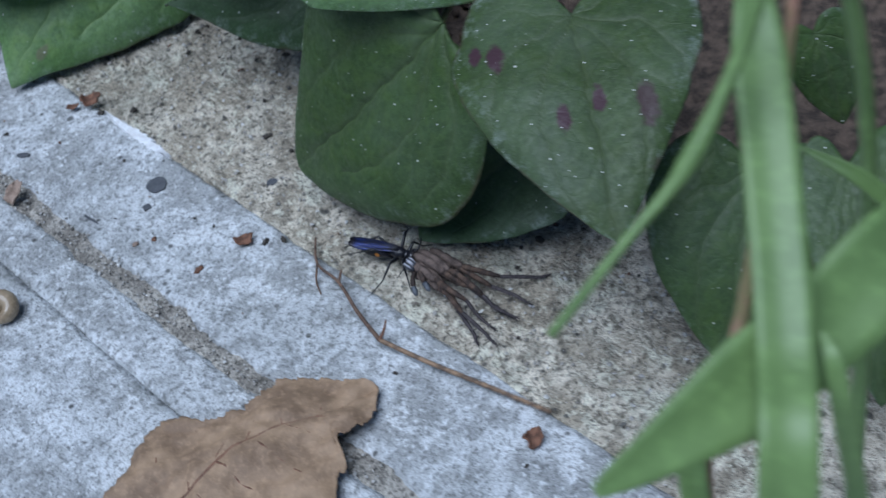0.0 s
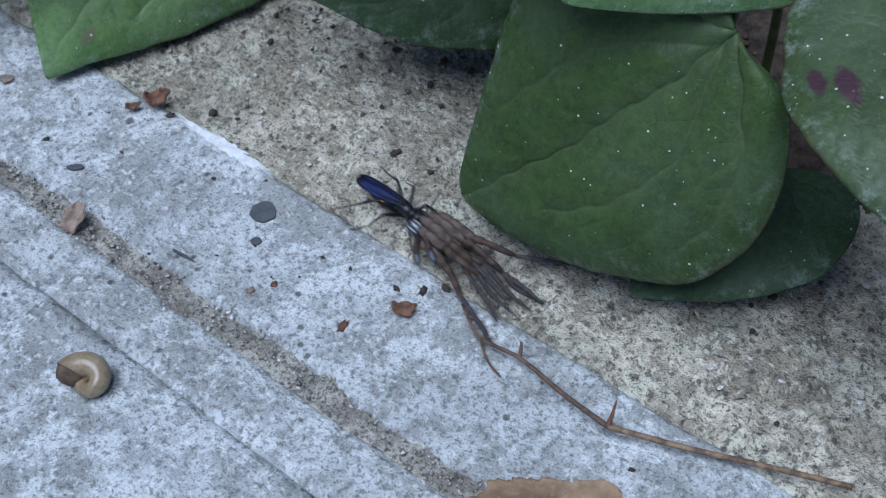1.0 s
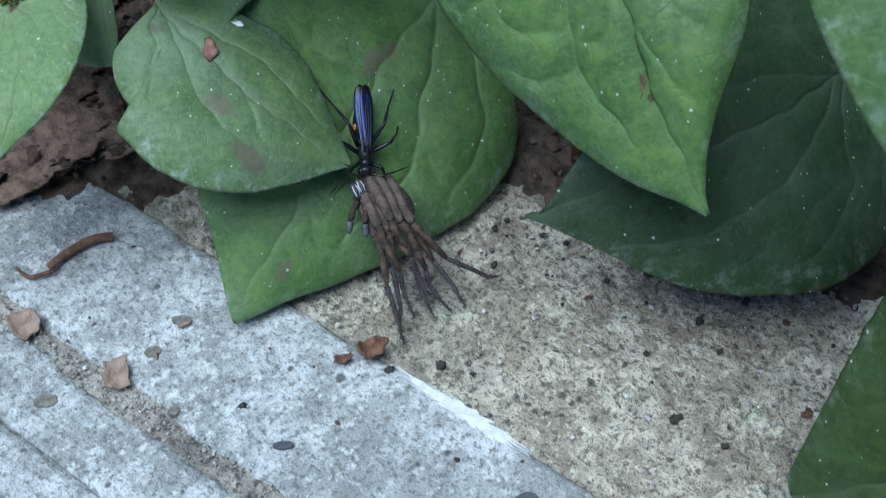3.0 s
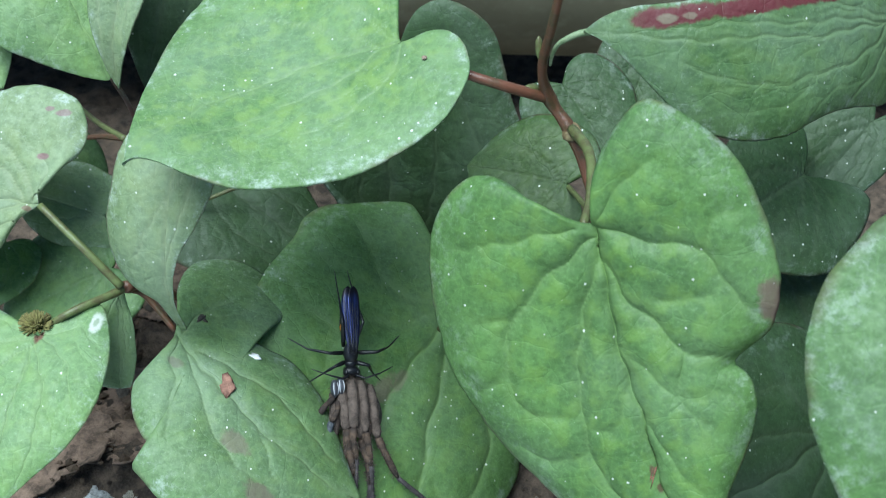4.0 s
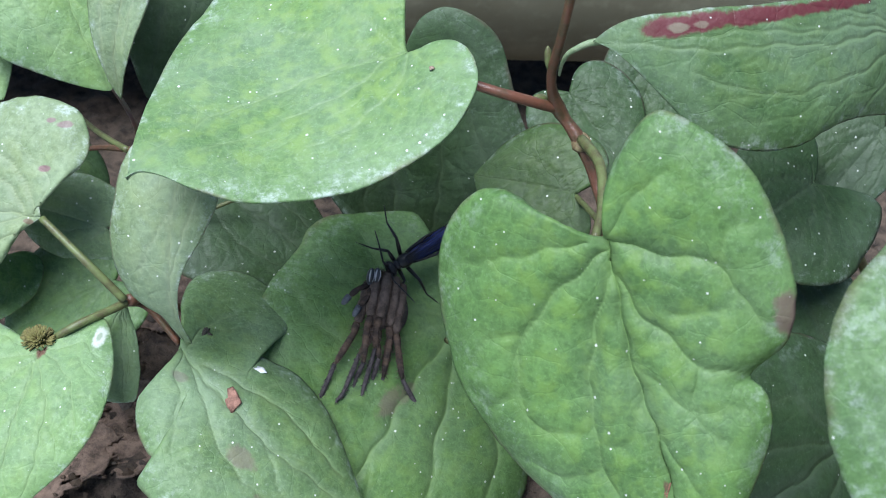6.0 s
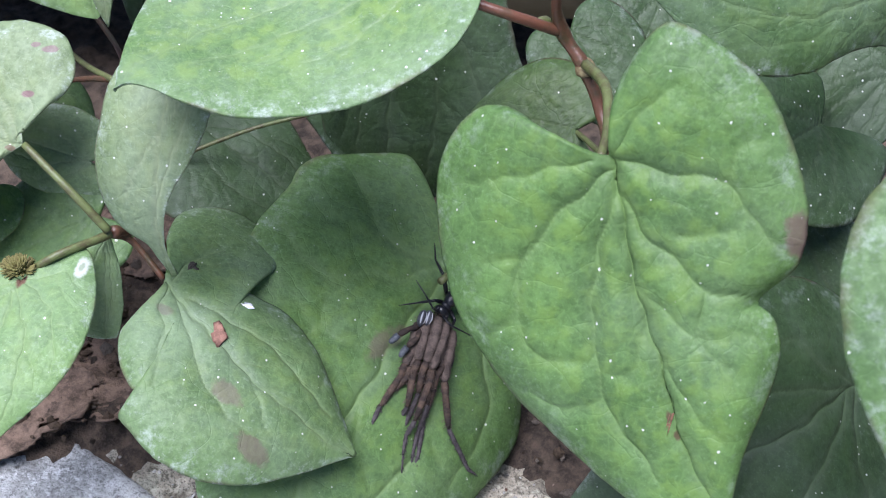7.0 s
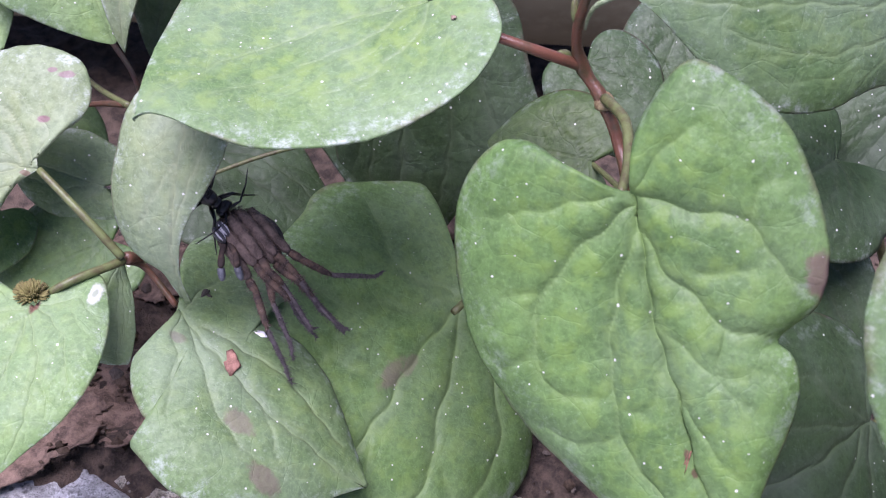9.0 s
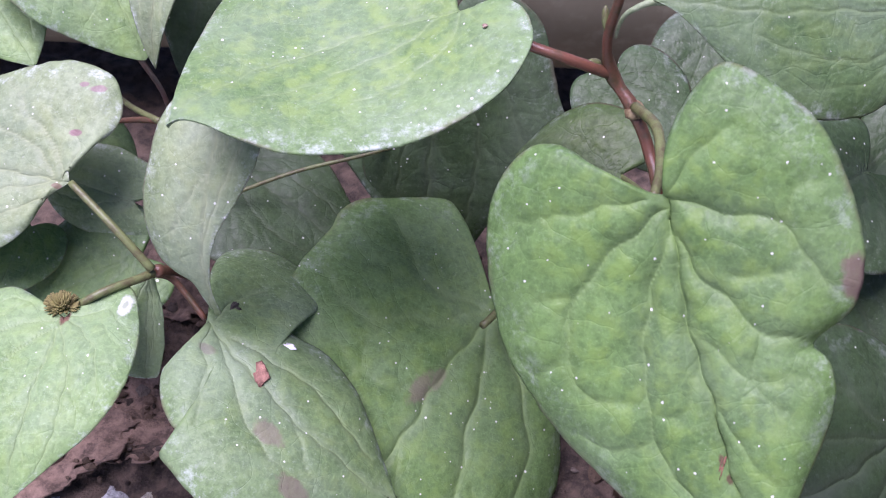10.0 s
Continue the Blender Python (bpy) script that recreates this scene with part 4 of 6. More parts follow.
tube("petiole", [(-1.1, 7.1, 3.45), (-0.4, 8.0, 3.2), (0.6, 8.6, 1.6), (0.8, 8.8, 0.0)], 0.6, 0.8, M_STEM, low_plant, "green petiole")
tube("petiole", [(5.0, 5.3, 2.8), (5.6, 6.0, 2.4), (6.0, 6.6, 0.0)], 0.6, 0.8, M_STEM, low_plant, "green petiole")


def seed_head():
    """A short bristly spike in the notch of a leaf."""
    bm = bmesh.new()
    rnd = random.Random(5)
    for k in range(150):
        d = Vector((rnd.gauss(0, 1), rnd.gauss(0, 1), abs(rnd.gauss(0, 1)) + 0.2)).normalized()
        a = Vector((d.x * 0.0017, d.y * 0.0012, d.z * 0.0016))
        tube_into(bm, [a * 0.4, a, a + d * 0.0011 + Vector((0, 0, 0.0003))], [0.0004, 0.0003, 0.00008], 4)
    ob = part("seed_head", bm, simple("dry_bristles", (0.20, 0.19, 0.06), (0.11, 0.09, 0.03), 0.8, scale=900), left_plant, "brown-green bristly seed spike")
    ob.matrix_basis = pose(-0.0725, 0.0648, 0.0420, 10, 0, 0)


seed_head()


# ---- things on the paving ----
def flat_blob(name, x, y, rx, ry, mat, label, category, seed, turn=0.0, up=0.035, rag=0.0):
    """A thin drip or chip with an uneven rim lying on the slab; sizes in cm."""
    bm = bmesh.new()
    n = 28 if not rag else 120
    top, low = [], []
    for k in range(n):
        a = 2 * math.pi * k / n
        r = 1 + 0.16 * noise.noise(Vector((math.cos(a) * 1.6 + seed, math.sin(a) * 1.6, seed))) + rag * noise.noise(Vector((math.cos(a) * 9 + seed, math.sin(a) * 2, seed))) + rag * 0.6 * noise.noise(Vector((math.cos(a) * 30 + seed, math.sin(a) * 3, seed)))
        p = Vector((math.cos(a) * rx * r, math.sin(a) * ry * r, 0))
        top.append(bm.verts.new((p.x * 0.94 * CM, p.y * 0.94 * CM, up * CM)))
        low.append(bm.verts.new((p.x * CM, p.y * CM, -0.06 * CM)))
    bm.faces.new(top)
    for k in range(n):
        bm.faces.new((low[k], low[(k + 1) % n], top[(k + 1) % n], top[k]))
    ob = part(name, bm, mat, smooth=False)
    ob.matrix_basis = pose(x * CM, y * CM, 0, 0, 0, turn)
    return tagged(ob, label, category)


flat_blob("dark_drip", 0.0, 0.02, 0.24, 0.235, M_SPOT, "round dark grey drip on the pale edging", "stain", 1)
flat_blob("dark_drip", -0.07, -0.63, 0.10, 0.09, M_SPOT, "small dark grey drip on the pale edging", "stain", 2)
M_STAIN = simple("brown_grey_stain", (0.25, 0.235, 0.20), (0.13, 0.12, 0.10), 0.9, scale=600, relief=0.0002)
for k, (x, y, rx, ry, turn) in enumerate(((-5.20, 3.58, 0.17, 0.10, -10), (-5.59, 2.99, 0.14, 0.10, 20), (-7.09, 2.14, 0.20, 0.12, 0), (-6.10, 0.15, 0.22, 0.14, 30), (-5.16, -0.42, 0.09, 0.26, -20), (-5.12, 1.87, 0.09, 0.08, 0), (2.59, -0.06, 0.13, 0.10, 15), (-3.45, 1.19, 0.16, 0.07, 0), (-1.25, -0.91, 0.25, 0.025, -35))):
    flat_blob("dirt_stain", x, y, rx, ry, M_STAIN if k < 6 else M_SPOT, "brown-grey dirt stain on the pale concrete" if k < 6 else "dark grey fleck on the pale concrete", "stain", 11 + k, turn, 0.03, 0.10)
flat_blob("paint_streak", -0.78, 1.60, 1.18, 0.12, M_WHITE, "white paint streak along the edging's corner", "stain", 7, -39.5, 0.02, 0.5)


def husk(x, y, z, w, h, mat, label, seed, turn, tilt=0.0, curl=0.3):
    """A small curled flake; sizes in mm."""
    bm = bmesh.new()
    n = 9
    grid = []
    for i in range(n):
        for j in range(n):
            u, v = i / (n - 1) * 2 - 1, j / (n - 1) * 2 - 1
            r = 1 - 0.34 * (u * u * v * v) + 0.42 * noise.noise(Vector((u * 1.5, v * 1.5, seed))) + 0.15 * noise.noise(Vector((u * 5, v * 5, seed)))
            grid.append(bm.verts.new((u * w * 0.5 * r * 0.001, v * h * 0.5 * r * 0.001, (curl * w * 0.5 * u * u + 0.25 * noise.noise(Vector((u * 3, v * 3, seed + 4)))) * 0.001)))
    for i in range(n - 1):
        for j in range(n - 1):
            bm.faces.new((grid[i * n + j], grid[(i + 1) * n + j], grid[(i + 1) * n + j + 1], grid[i * n + j + 1]))
    ob = part("plant_flake", bm, mat)
    thick = ob.modifiers.new("thickness", "SOLIDIFY")
    thick.thickness = 0.0003
    ob.matrix_basis = pose(x * CM, y * CM, z * CM, tilt, 0, turn)
    return tagged(ob, label, "debris", "crumbs and flakes on the paving")


husk(-6.03, 2.5, 0.12, 4.2, 5.0, M_TAN, "pinkish-tan husk lodged in the joint", 1, 20, 20)
husk(-3.15, -0.15, 0.12, 4.0, 5.0, M_TAN, "folded grey-tan husk lodged in the joint", 2, -35, 35, 0.6)
bark_flake = husk(2.42, -2.2, 0.10, 4.2, 2.4, M_CRUMB, "reddish-brown bark flake on the slab", 3, -8, 5, 0.35)
husk(-2.2, 2.75, 0.16, 4.6, 3.6, M_CRUMB, "curled rust-brown plant scrap", 4, 20, 15, 0.7)
husk(-2.62, 2.62, 0.10, 3.2, 1.4, M_CRUMB, "thin rust-brown plant scrap", 5, 15, 5, 0.4)
husk(8.3, -6.6, 0.12, 4.0, 3.2, M_CRUMB, "dark red-brown plant scrap", 6, 15, 15, 0.7)
husk(-7.7, 3.6, 0.05, 5.5, 5.0, M_TAN, "grey-tan husk lodged in the joint", 8, 30, 10)
tube_specs = (((-6.55, 5.35, 0.12), (-6.9, 5.25, 0.16), (-7.3, 4.95, 0.14), (-7.5, 4.72, 0.12)), ((-7.45, 4.65, 0.1), (-7.8, 4.55, 0.1), (-8.05, 4.75, 0.12)))
for k, pts in enumerate(tube_specs):
    tagged(tube("bark_strip", pts, 0.8 - 0.4 * k, 0.7 - 0.45 * k, M_CRUMB), "rust-brown strip of bark on the slab", "debris", "crumbs and flakes on the paving")


def crumbs():
    rnd = random.Random(11)
    spots = [(-1.14, 2.49, 1.9, 2), (-1.93, 2.45, 1.4, 2), (2.25, 1.37, 1.8, 2), (1.45, -2.45, 1.7, 1), (0.31, -1.57, 1.1, 1), (-5.16, 3.51, 1.6, 0), (-5.53, 2.91, 1.2, 0),
             (2.73, -1.77, 1.6, 2), (3.1, -1.72, 1.4, 2), (2.3, -1.7, 1.1, 2)]
    for k in range(90):
        p, q = rnd.uniform(-9, 13), rnd.choice((rnd.uniform(-1.4, 0.7), rnd.uniform(1.0, 6.0), rnd.uniform(1.0, 6.0), rnd.uniform(1.0, 6.0)))
        v = ALONG * p + ACROSS * q
        spots.append((v.x, v.y, 0.35 + 0.9 * rnd.random() ** 3, rnd.choice((0, 1, 2, 2, 2))))
    for k in range(70):
        v = ALONG * rnd.uniform(-6, 9) + ACROSS * min(5.0, rnd.gauss(4.2, 0.7))
        spots.append((v.x, v.y, 0.5 + 1.3 * rnd.random() ** 2, rnd.choice((1, 2, 2, 2))))
    for k, (x, y, s, m) in enumerate(spots):
        ob = lump("crumb", (s * rnd.uniform(0.9, 1.5), s * 0.8, s * 0.6), (M_TAN, M_CRUMB, M_DARKCRUMB)[m], pose(x * CM, y * CM, 0.0002, 0, 0, rnd.uniform(0, 180)), k + 2, 0.8)
        tagged(ob, ("grey-tan grit crumb", "brown plant crumb", "dark soil crumb")[m] + " lying on the concrete", "debris", "crumbs and flakes on the paving")


crumbs()


def snail_shell():
    """A coiled shell lying with its navel up: a tube that widens along two and a half turns, its mouth plugged with dirt."""
    root = tagged(new("snail_shell"), "small glossy tan snail shell plugged with dirt on the slab", "shell")
    rings, sides, turns = 110, 20, 2.6
    verts, faces = [], []
    end = math.radians(150)
    for i in range(rings + 1):
        a = -turns * 2 * math.pi * (1 - i / rings)
        g = math.exp(0.17 * a)
        out = Vector((math.cos(a + end), math.sin(a + end), 0))
        c = out * (0.0023 * g) + Vector((0, 0, 0.0021 - 0.0010 * (1 - g)))
        for k in range(sides):
            b = 2 * math.pi * k / sides
            verts.append(c + out * (0.00185 * g * math.cos(b)) + Vector((0, 0, 0.0021 * g * math.sin(b))))
    for i in range(rings):
        for k in range(sides):
            faces.append((i * sides + k, i * sides + (k + 1) % sides, (i + 1) * sides + (k + 1) % sides, (i + 1) * sides + k))
    linked("whorl", verts, faces, M_SHELL, root)
    lump("dirt_plug", (3.6, 3.4, 3.4), M_TWIG, pose(0.0023 * math.cos(end), 0.0023 * math.sin(end), 0.0021), 9, 0.2, root, "brown dirt filling the mouth")
    root.matrix_basis = pose(-0.0232, -0.0347, 0.0002, 14, -6, 0) @ Matrix.Scale(1.3, 4)


snail_shell()


def dry_leaf():
    """A fallen toothed leaf, slightly arched, its end blunt and bitten, with a raised red midrib and side veins."""
    root = tagged(new("dry_leaf"), "brown fallen leaf with toothed bitten edge lying on the slab", "leaf")
    base, tip = Vector((2.23, -8.25, 0)), Vector((5.44, -6.02, 0))
    length = (tip - base).length
    axis = (tip - base).normalized()
    left = Vector((-axis.y, axis.x, 0))
    far = ((-0.5, 0.05), (-0.3, 0.75), (-0.09, 1.17), (0.02, 1.68), (0.14, 1.90), (0.22, 1.82), (0.36, 1.34), (0.52, 1.25), (0.60, 1.40), (0.74, 1.44), (0.88, 1.18), (0.97, 0.80), (1.05, 0.58), (1.08, 0.35))
    near = ((-0.5, -0.05), (-0.3, -0.9), (-0.05, -1.45), (0.3, -1.62), (0.55, -1.45), (0.65, -1.22), (0.70, -0.98), (0.77, -0.82), (0.785, -0.35), (0.81, -0.25), (0.90, -0.27), (1.0, -0.12), (1.08, 0.30))
    mid = ((-0.5, 0.0), (0.11, 0.21), (0.37, 0.52), (0.62, 0.50), (0.84, 0.25), (1.08, 0.32))

    def across(line, u):
        return float(np.interp(u, [p[0] for p in line], [p[1] for p in line]))

    def surface(u, x):
        z = 0.26 + 0.30 * math.sin(math.pi * max(0.0, min(1.0, (u + 0.5) / 1.6))) - 0.09 * (x - 0.3) ** 2 + 0.18 * noise.noise(Vector((u * 4, x * 1.3, 2.0))) + 0.06 * noise.noise(Vector((u * 14, x * 5, 3.0)))
        z -= 0.10 * math.exp(-abs(x - across(mid, u)) / 0.25)
        return (base + axis * (u * length) + left * x + Vector((0, 0, max(z, 0.06)))) * CM

    rows, cols = 150, 22
    verts, faces = [], []
    for i in range(rows + 1):
        u = -0.5 + 1.58 * i / rows
        m, ends = across(mid, u), (across(far, u), across(near, u))
        for j in range(-cols, cols + 1):
            end = ends[0] if j > 0 else ends[1]
            tooth = 0.10 * (1 - ((u * 11 + 0.3 * (j > 0)) % 1.0)) + 0.05 * (1 - ((u * 31) % 1.0)) + 0.10 * noise.noise(Vector((u * 9, 2.0 * (j > 0), 1.0))) - 0.07
            end += tooth * (1 if j > 0 else -1) * min(1.0, abs(end - m) * 1.5)
            verts.append(surface(u, m + (end - m) * abs(j) / cols))
    w = 2 * cols + 1
    for i in range(rows):
        for j in range(w - 1):
            a = i * w + j
            faces.append((a, a + 1, a + 1 + w, a + w))
    blade = linked("blade", verts, faces, M_DRY, root)
    thick = blade.modifiers.new("thickness", "SOLIDIFY")
    thick.thickness = 0.0003
    up = Vector((0, 0, 0.00015))
    bm = bmesh.new()
    tube_into(bm, [surface(-0.48 + 1.5 * k / 40, across(mid, -0.48 + 1.5 * k / 40)) + up for k in range(41)], [0.0006 - 0.0005 * k / 40 for k in range(41)], 6)
    part("midrib", bm, M_DRYVEIN, root, "dark red midrib")
    for k in range(8):
        for side in (1, -1):
            u0 = -0.35 + 0.16 * k + 0.05 * noise.noise(Vector((k * 1.7, side, 4.0)))
            reach = (across(far if side > 0 else near, min(1.0, u0 + 0.15)) - across(mid, u0)) * 0.82
            bm = bmesh.new()
            tube_into(bm, [surface(min(1.02, u0 + 0.16 * f / 8 + 0.02 * noise.noise(Vector((f * 0.5, k, side)))), across(mid, u0) + reach * f / 8) + up for f in range(9)], [0.00022 - 0.00017 * f / 8 for f in range(9)], 5)
            part("side_vein", bm, M_DRYVEIN, root)


dry_leaf()


def twig():
    root = tagged(new("twig"), "thin forked brown twig lying across the slab", "twig")
    o = Vector((5.43, -4.52, 0))

    def rel(pts):
        return [Vector(p) - o for p in pts]

    tube("branch", rel([(3.36, -2.13, 0.12), (3.63, -2.81, 0.15), (4.22, -3.25, 0.2), (4.85, -3.97, 0.25), (5.43, -4.52, 0.25)]), 0.22, 0.45, M_TWIG, root)
    tube("branch", rel([(5.43, -4.52, 0.25), (6.42, -4.84, 0.2), (7.59, -5.16, 0.15), (8.8, -5.5, 0.1)]), 0.45, 0.42, simple("pale_straw", (0.30, 0.20, 0.12), (0.09, 0.06, 0.04), 0.7, scale=700), root, "pale straw-coloured stalk")
    tube("side_shoot", rel([(3.63, -2.83, 0.15), (3.72, -3.2, 0.1), (3.91, -3.5, 0.08)]), 0.25, 0.15, M_TWIG, root)
    tube("bud", rel([(5.43, -4.52, 0.25), (5.5, -4.4, 0.4), (5.55, -4.3, 0.6)]), 0.45, 0.12, M_CRUMB, root, "red-brown bud")
    tube("side_shoot", rel([(4.22, -3.25, 0.2), (4.25, -3.05, 0.35)]), 0.35, 0.2, M_TWIG, root)
    return root


the_twig = twig()


# ---- grass beside the camera ----
def grass_blade(name, pts, width, label, mat=None, face=(0, -0.75, 0.66), thin=0.12):
    """A folded strap along points (cm), widest in the middle (mm)."""
    path = curve_points(pts, 8)
    n = len(path) - 1
    face = Vector(face)
    verts, faces = [], []
    for i, p in enumerate(path):
        f = i / n
        d = (path[min(i + 1, n)] - path[max(i - 1, 0)]).normalized()
        across = d.cross(face).normalized()
        nrm = across.cross(d)
        w = width * 0.1 * 0.5 * min(1.0, (thin + (1 - f) * 3.2)) * min(1, 0.7 + 2 * f)
        for k in range(-3, 4):
            verts.append((p + across * (w * k / 3) - nrm * (0.18 * w * (1 - abs(k) / 3))) * CM)
    for i in range(n):
        for k in range(6):
            a = i * 7 + k
            faces.append((a, a + 1, a + 8, a + 7))
    ob = linked(name, verts, faces, mat or M_GRASS)
    thick = ob.modifiers.new("thickness", "SOLIDIFY")
    thick.thickness = 0.00025
    return ob


def grass():
    root = tagged(new("grass_tuft"), "bright green grass tuft with long arching blades", "grass")
    one = grass_blade("blade", [(11.4, -14.6, 0.0), (11.05, -14.2, 6.5), (11.02, -13.35, 9.97), (11.08, -12.32, 10.46), (11.08, -11.34, 10.92), (11.06, -10.22, 11.37), (11.07, -9.35, 11.6), (11.2, -7.5, 11.4)], 4.2, "")
    two = grass_blade("blade", [(13.3, -12.0, 0.0), (13.2, -10.6, 6.5), (12.9, -10.7, 10.0), (12.08, -11.43, 10.38), (11.51, -11.98, 10.27), (10.84, -12.53, 10.19), (10.19, -13.03, 10.15), (9.68, -13.42, 10.19)], 7.4, "")
    four = grass_blade("blade", [(11.2, -13.8, 0.0), (10.9, -13.4, 6.0), (10.45, -12.4, 8.5), (10.6, -11.8, 8.8)], 2.4, "")
    five = grass_blade("blade", [(11.9, -13.6, 0.0), (11.9, -13.0, 7.0), (11.5, -12.6, 9.95), (11.36, -12.2, 10.4)], 1.6, "")
    six = grass_blade("blade", [(12.9, -11.4, 0.0), (12.9, -10.6, 8.5), (12.19, -10.36, 9.81), (11.45, -10.06, 10.2)], 1.6, "")
    for ob in (one, two, four, five, six):
        ob.parent = root
    tube("stalk", [(11.6, -13.9, 0), (10.59, -12.2, 7.84), (10.93, -11.15, 9.23), (11.31, -9.92, 10.78), (11.45, -9.2, 11.7)], 0.8, 0.5, simple("pink_stalk", (0.33, 0.17, 0.12), (0.22, 0.2, 0.08), 0.5), root, "pinkish-brown stalk")
    tube("stalk", [(12.4, -12.2, 0.0), (12.2, -10.0, 9.0), (11.5, -9.9, 12.4), (11.05, -10.42, 12.27), (10.85, -10.68, 11.82), (10.44, -11.19, 11.18), (9.95, -11.62, 10.8), (9.35, -12.12, 10.31)],
         0.85, 0.4, M_GRASS, root, "yellow-green flowering stalk", bulge=((0.70, 0.6),))


grass()


# ---- bits lying on the leaves ----
def leaf_bits():
    for name, size, mat, place, label in (
            ("pale_seed", (2.2, 1.0, 0.5), M_WHITE, pose(-0.0397, 0.0638, 0.0360, 10, 0, -20), "white seed chip resting on a leaf"),
            ("red_flake", (2.2, 3.2, 0.9), simple("pink_flake", (0.34, 0.18, 0.13), (0.17, 0.085, 0.06), 0.8, scale=900), pose(-0.0430, 0.0571, 0.0368, 25, 5, 10), "pinkish-brown flake resting on a leaf"),
            ("dark_crumb", (1.8, 0.8, 0.8), M_DARKCRUMB, pose(-0.0486, 0.0696, 0.0388, 0, 0, 60), "dark insect crumb resting on a leaf"),
            ("dark_crumb", (1.0, 0.6, 0.6), M_DARKCRUMB, pose(-0.0479, 0.0691, 0.0387, 0, 0, -30), "dark insect crumb resting on a leaf"),
            ("grey_crumb", (0.7, 0.6, 0.5), M_TAN, pose(-0.0129, 0.0680, 0.0872, 0, 0, 0), "small grey crumb resting on a leaf"),
            ("bark_crumb", (2.2, 0.9, 0.7), M_CRUMB, pose(-0.0109, 0.1099, 0.0462, 0, 0, 15), "brown bark crumb resting on a leaf"),
            ("pale_chip", (0.5, 1.6, 0.3), M_WHITE, pose(-0.0029, 0.0445, 0.0782, 66, 0, -20), "thin white chip resting on a leaf"),
            ("brown_thread", (0.6, 3.4, 0.5), M_CRUMB, pose(0.0147, 0.0255, 0.0539, 57, 20, 5), "brown plant thread resting on a leaf")):
        tagged(lump(name, size, mat, place, 21 + int(size[0] * 10), 0.9), label, "debris", "bits lying on the leaves")


leaf_bits()


# ---- the wasp and the spider ----
MM = 0.00122
def ovoid(bm, c, r, taper=0.0, seg=20, rings=12):
    """An egg along y; centre and radii in mm."""
    made = bmesh.ops.create_uvsphere(bm, u_segments=seg, v_segments=rings, radius=1)["verts"]
    for v in made:
        x, y, z = v.co
        y, z = z, -y
        k = 1 - taper * y
        v.co = Vector((c[0] + x * r[0] * k, c[1] + y * r[1], c[2] + z * r[2] * k)) * MM


def egg(name, c, r, mat, parent, label="", taper=0.0):
    bm = bmesh.new()
    ovoid(bm, c, r, taper)
    return part(name, bm, mat, parent, label)


def limb(name, pts, radii, mat, parent, label="", sides=7):
    """A jointed limb; points and radii in mm, thick at the joints."""
    bm = bmesh.new()
    path, rr = [], []
    for i in range(len(pts) - 1):
        a, b = Vector(pts[i]), Vector(pts[i + 1])
        for f in (0.0, 0.25, 0.5, 0.8):
            path.append(a.lerp(b, f) * MM)
            rr.append((radii[i] * (1 - f) + radii[i + 1] * f) * (1.0 + 0.25 * math.sin(math.pi * f)) * MM)
    path.append(Vector(pts[-1]) * MM)
    rr.append(radii[-1] * MM * 0.6)
    tube_into(bm, path, rr, sides)
    return part(name, bm, mat, parent, label)


M_WASP = simple("black_wasp_body", (0.010, 0.010, 0.014), (0.005, 0.005, 0.007), 0.32, scale=1500, relief=0.00005)
M_ORANGE = simple("orange_mark", (0.55, 0.22, 0.03), (0.4, 0.14, 0.02), 0.5, scale=900)
M_SPIDER = simple("taupe_spider_hair", (0.150, 0.112, 0.092), (0.055, 0.040, 0.033), 0.9, scale=900, relief=0.00025)
M_SPIDER_DARK = simple("dark_spider_hair", (0.075, 0.062, 0.058), (0.028, 0.024, 0.023), 0.85, scale=1200, relief=0.0002)
M_FOOT = simple("violet_grey_foot_hair", (0.085, 0.073, 0.075), (0.038, 0.032, 0.034), 0.9, scale=1600, relief=0.0002)


def wing_material():
    """Dark blue sheen streaked along the wing, smoky at the shoulder and the tip."""
    m, n, l, b = material("blue_black_wing", 0.32, 0.45, 0.5)
    c = coords(n)
    long = n.new("ShaderNodeVectorMath")
    long.operation = "MULTIPLY"
    l.new(c, long.inputs[0])
    long.inputs[1].default_value = (1.0, 0.06, 1.0)
    streak = noise_of(n, l, long.outputs[0], 3200, 3, 0.6)
    col = mix(n, l, ramp(n, l, streak, 0.40, 0.66), (0.009, 0.012, 0.040), (0.038, 0.055, 0.21))
    sep = n.new("ShaderNodeSeparateXYZ")
    l.new(c, sep.inputs[0])
    col = mix(n, l, ramp(n, l, sep.outputs[1], 0.0118, 0.0134), col, (0.012, 0.010, 0.014))
    col = mix(n, l, ramp(n, l, sep.outputs[1], 0.0040, 0.0062, 1.0, 0.0), col, (0.014, 0.014, 0.022))
    l.new(col, b.inputs["Base Color"])
    bump(n, l, b, streak, 0.5, 0.00006)
    return m


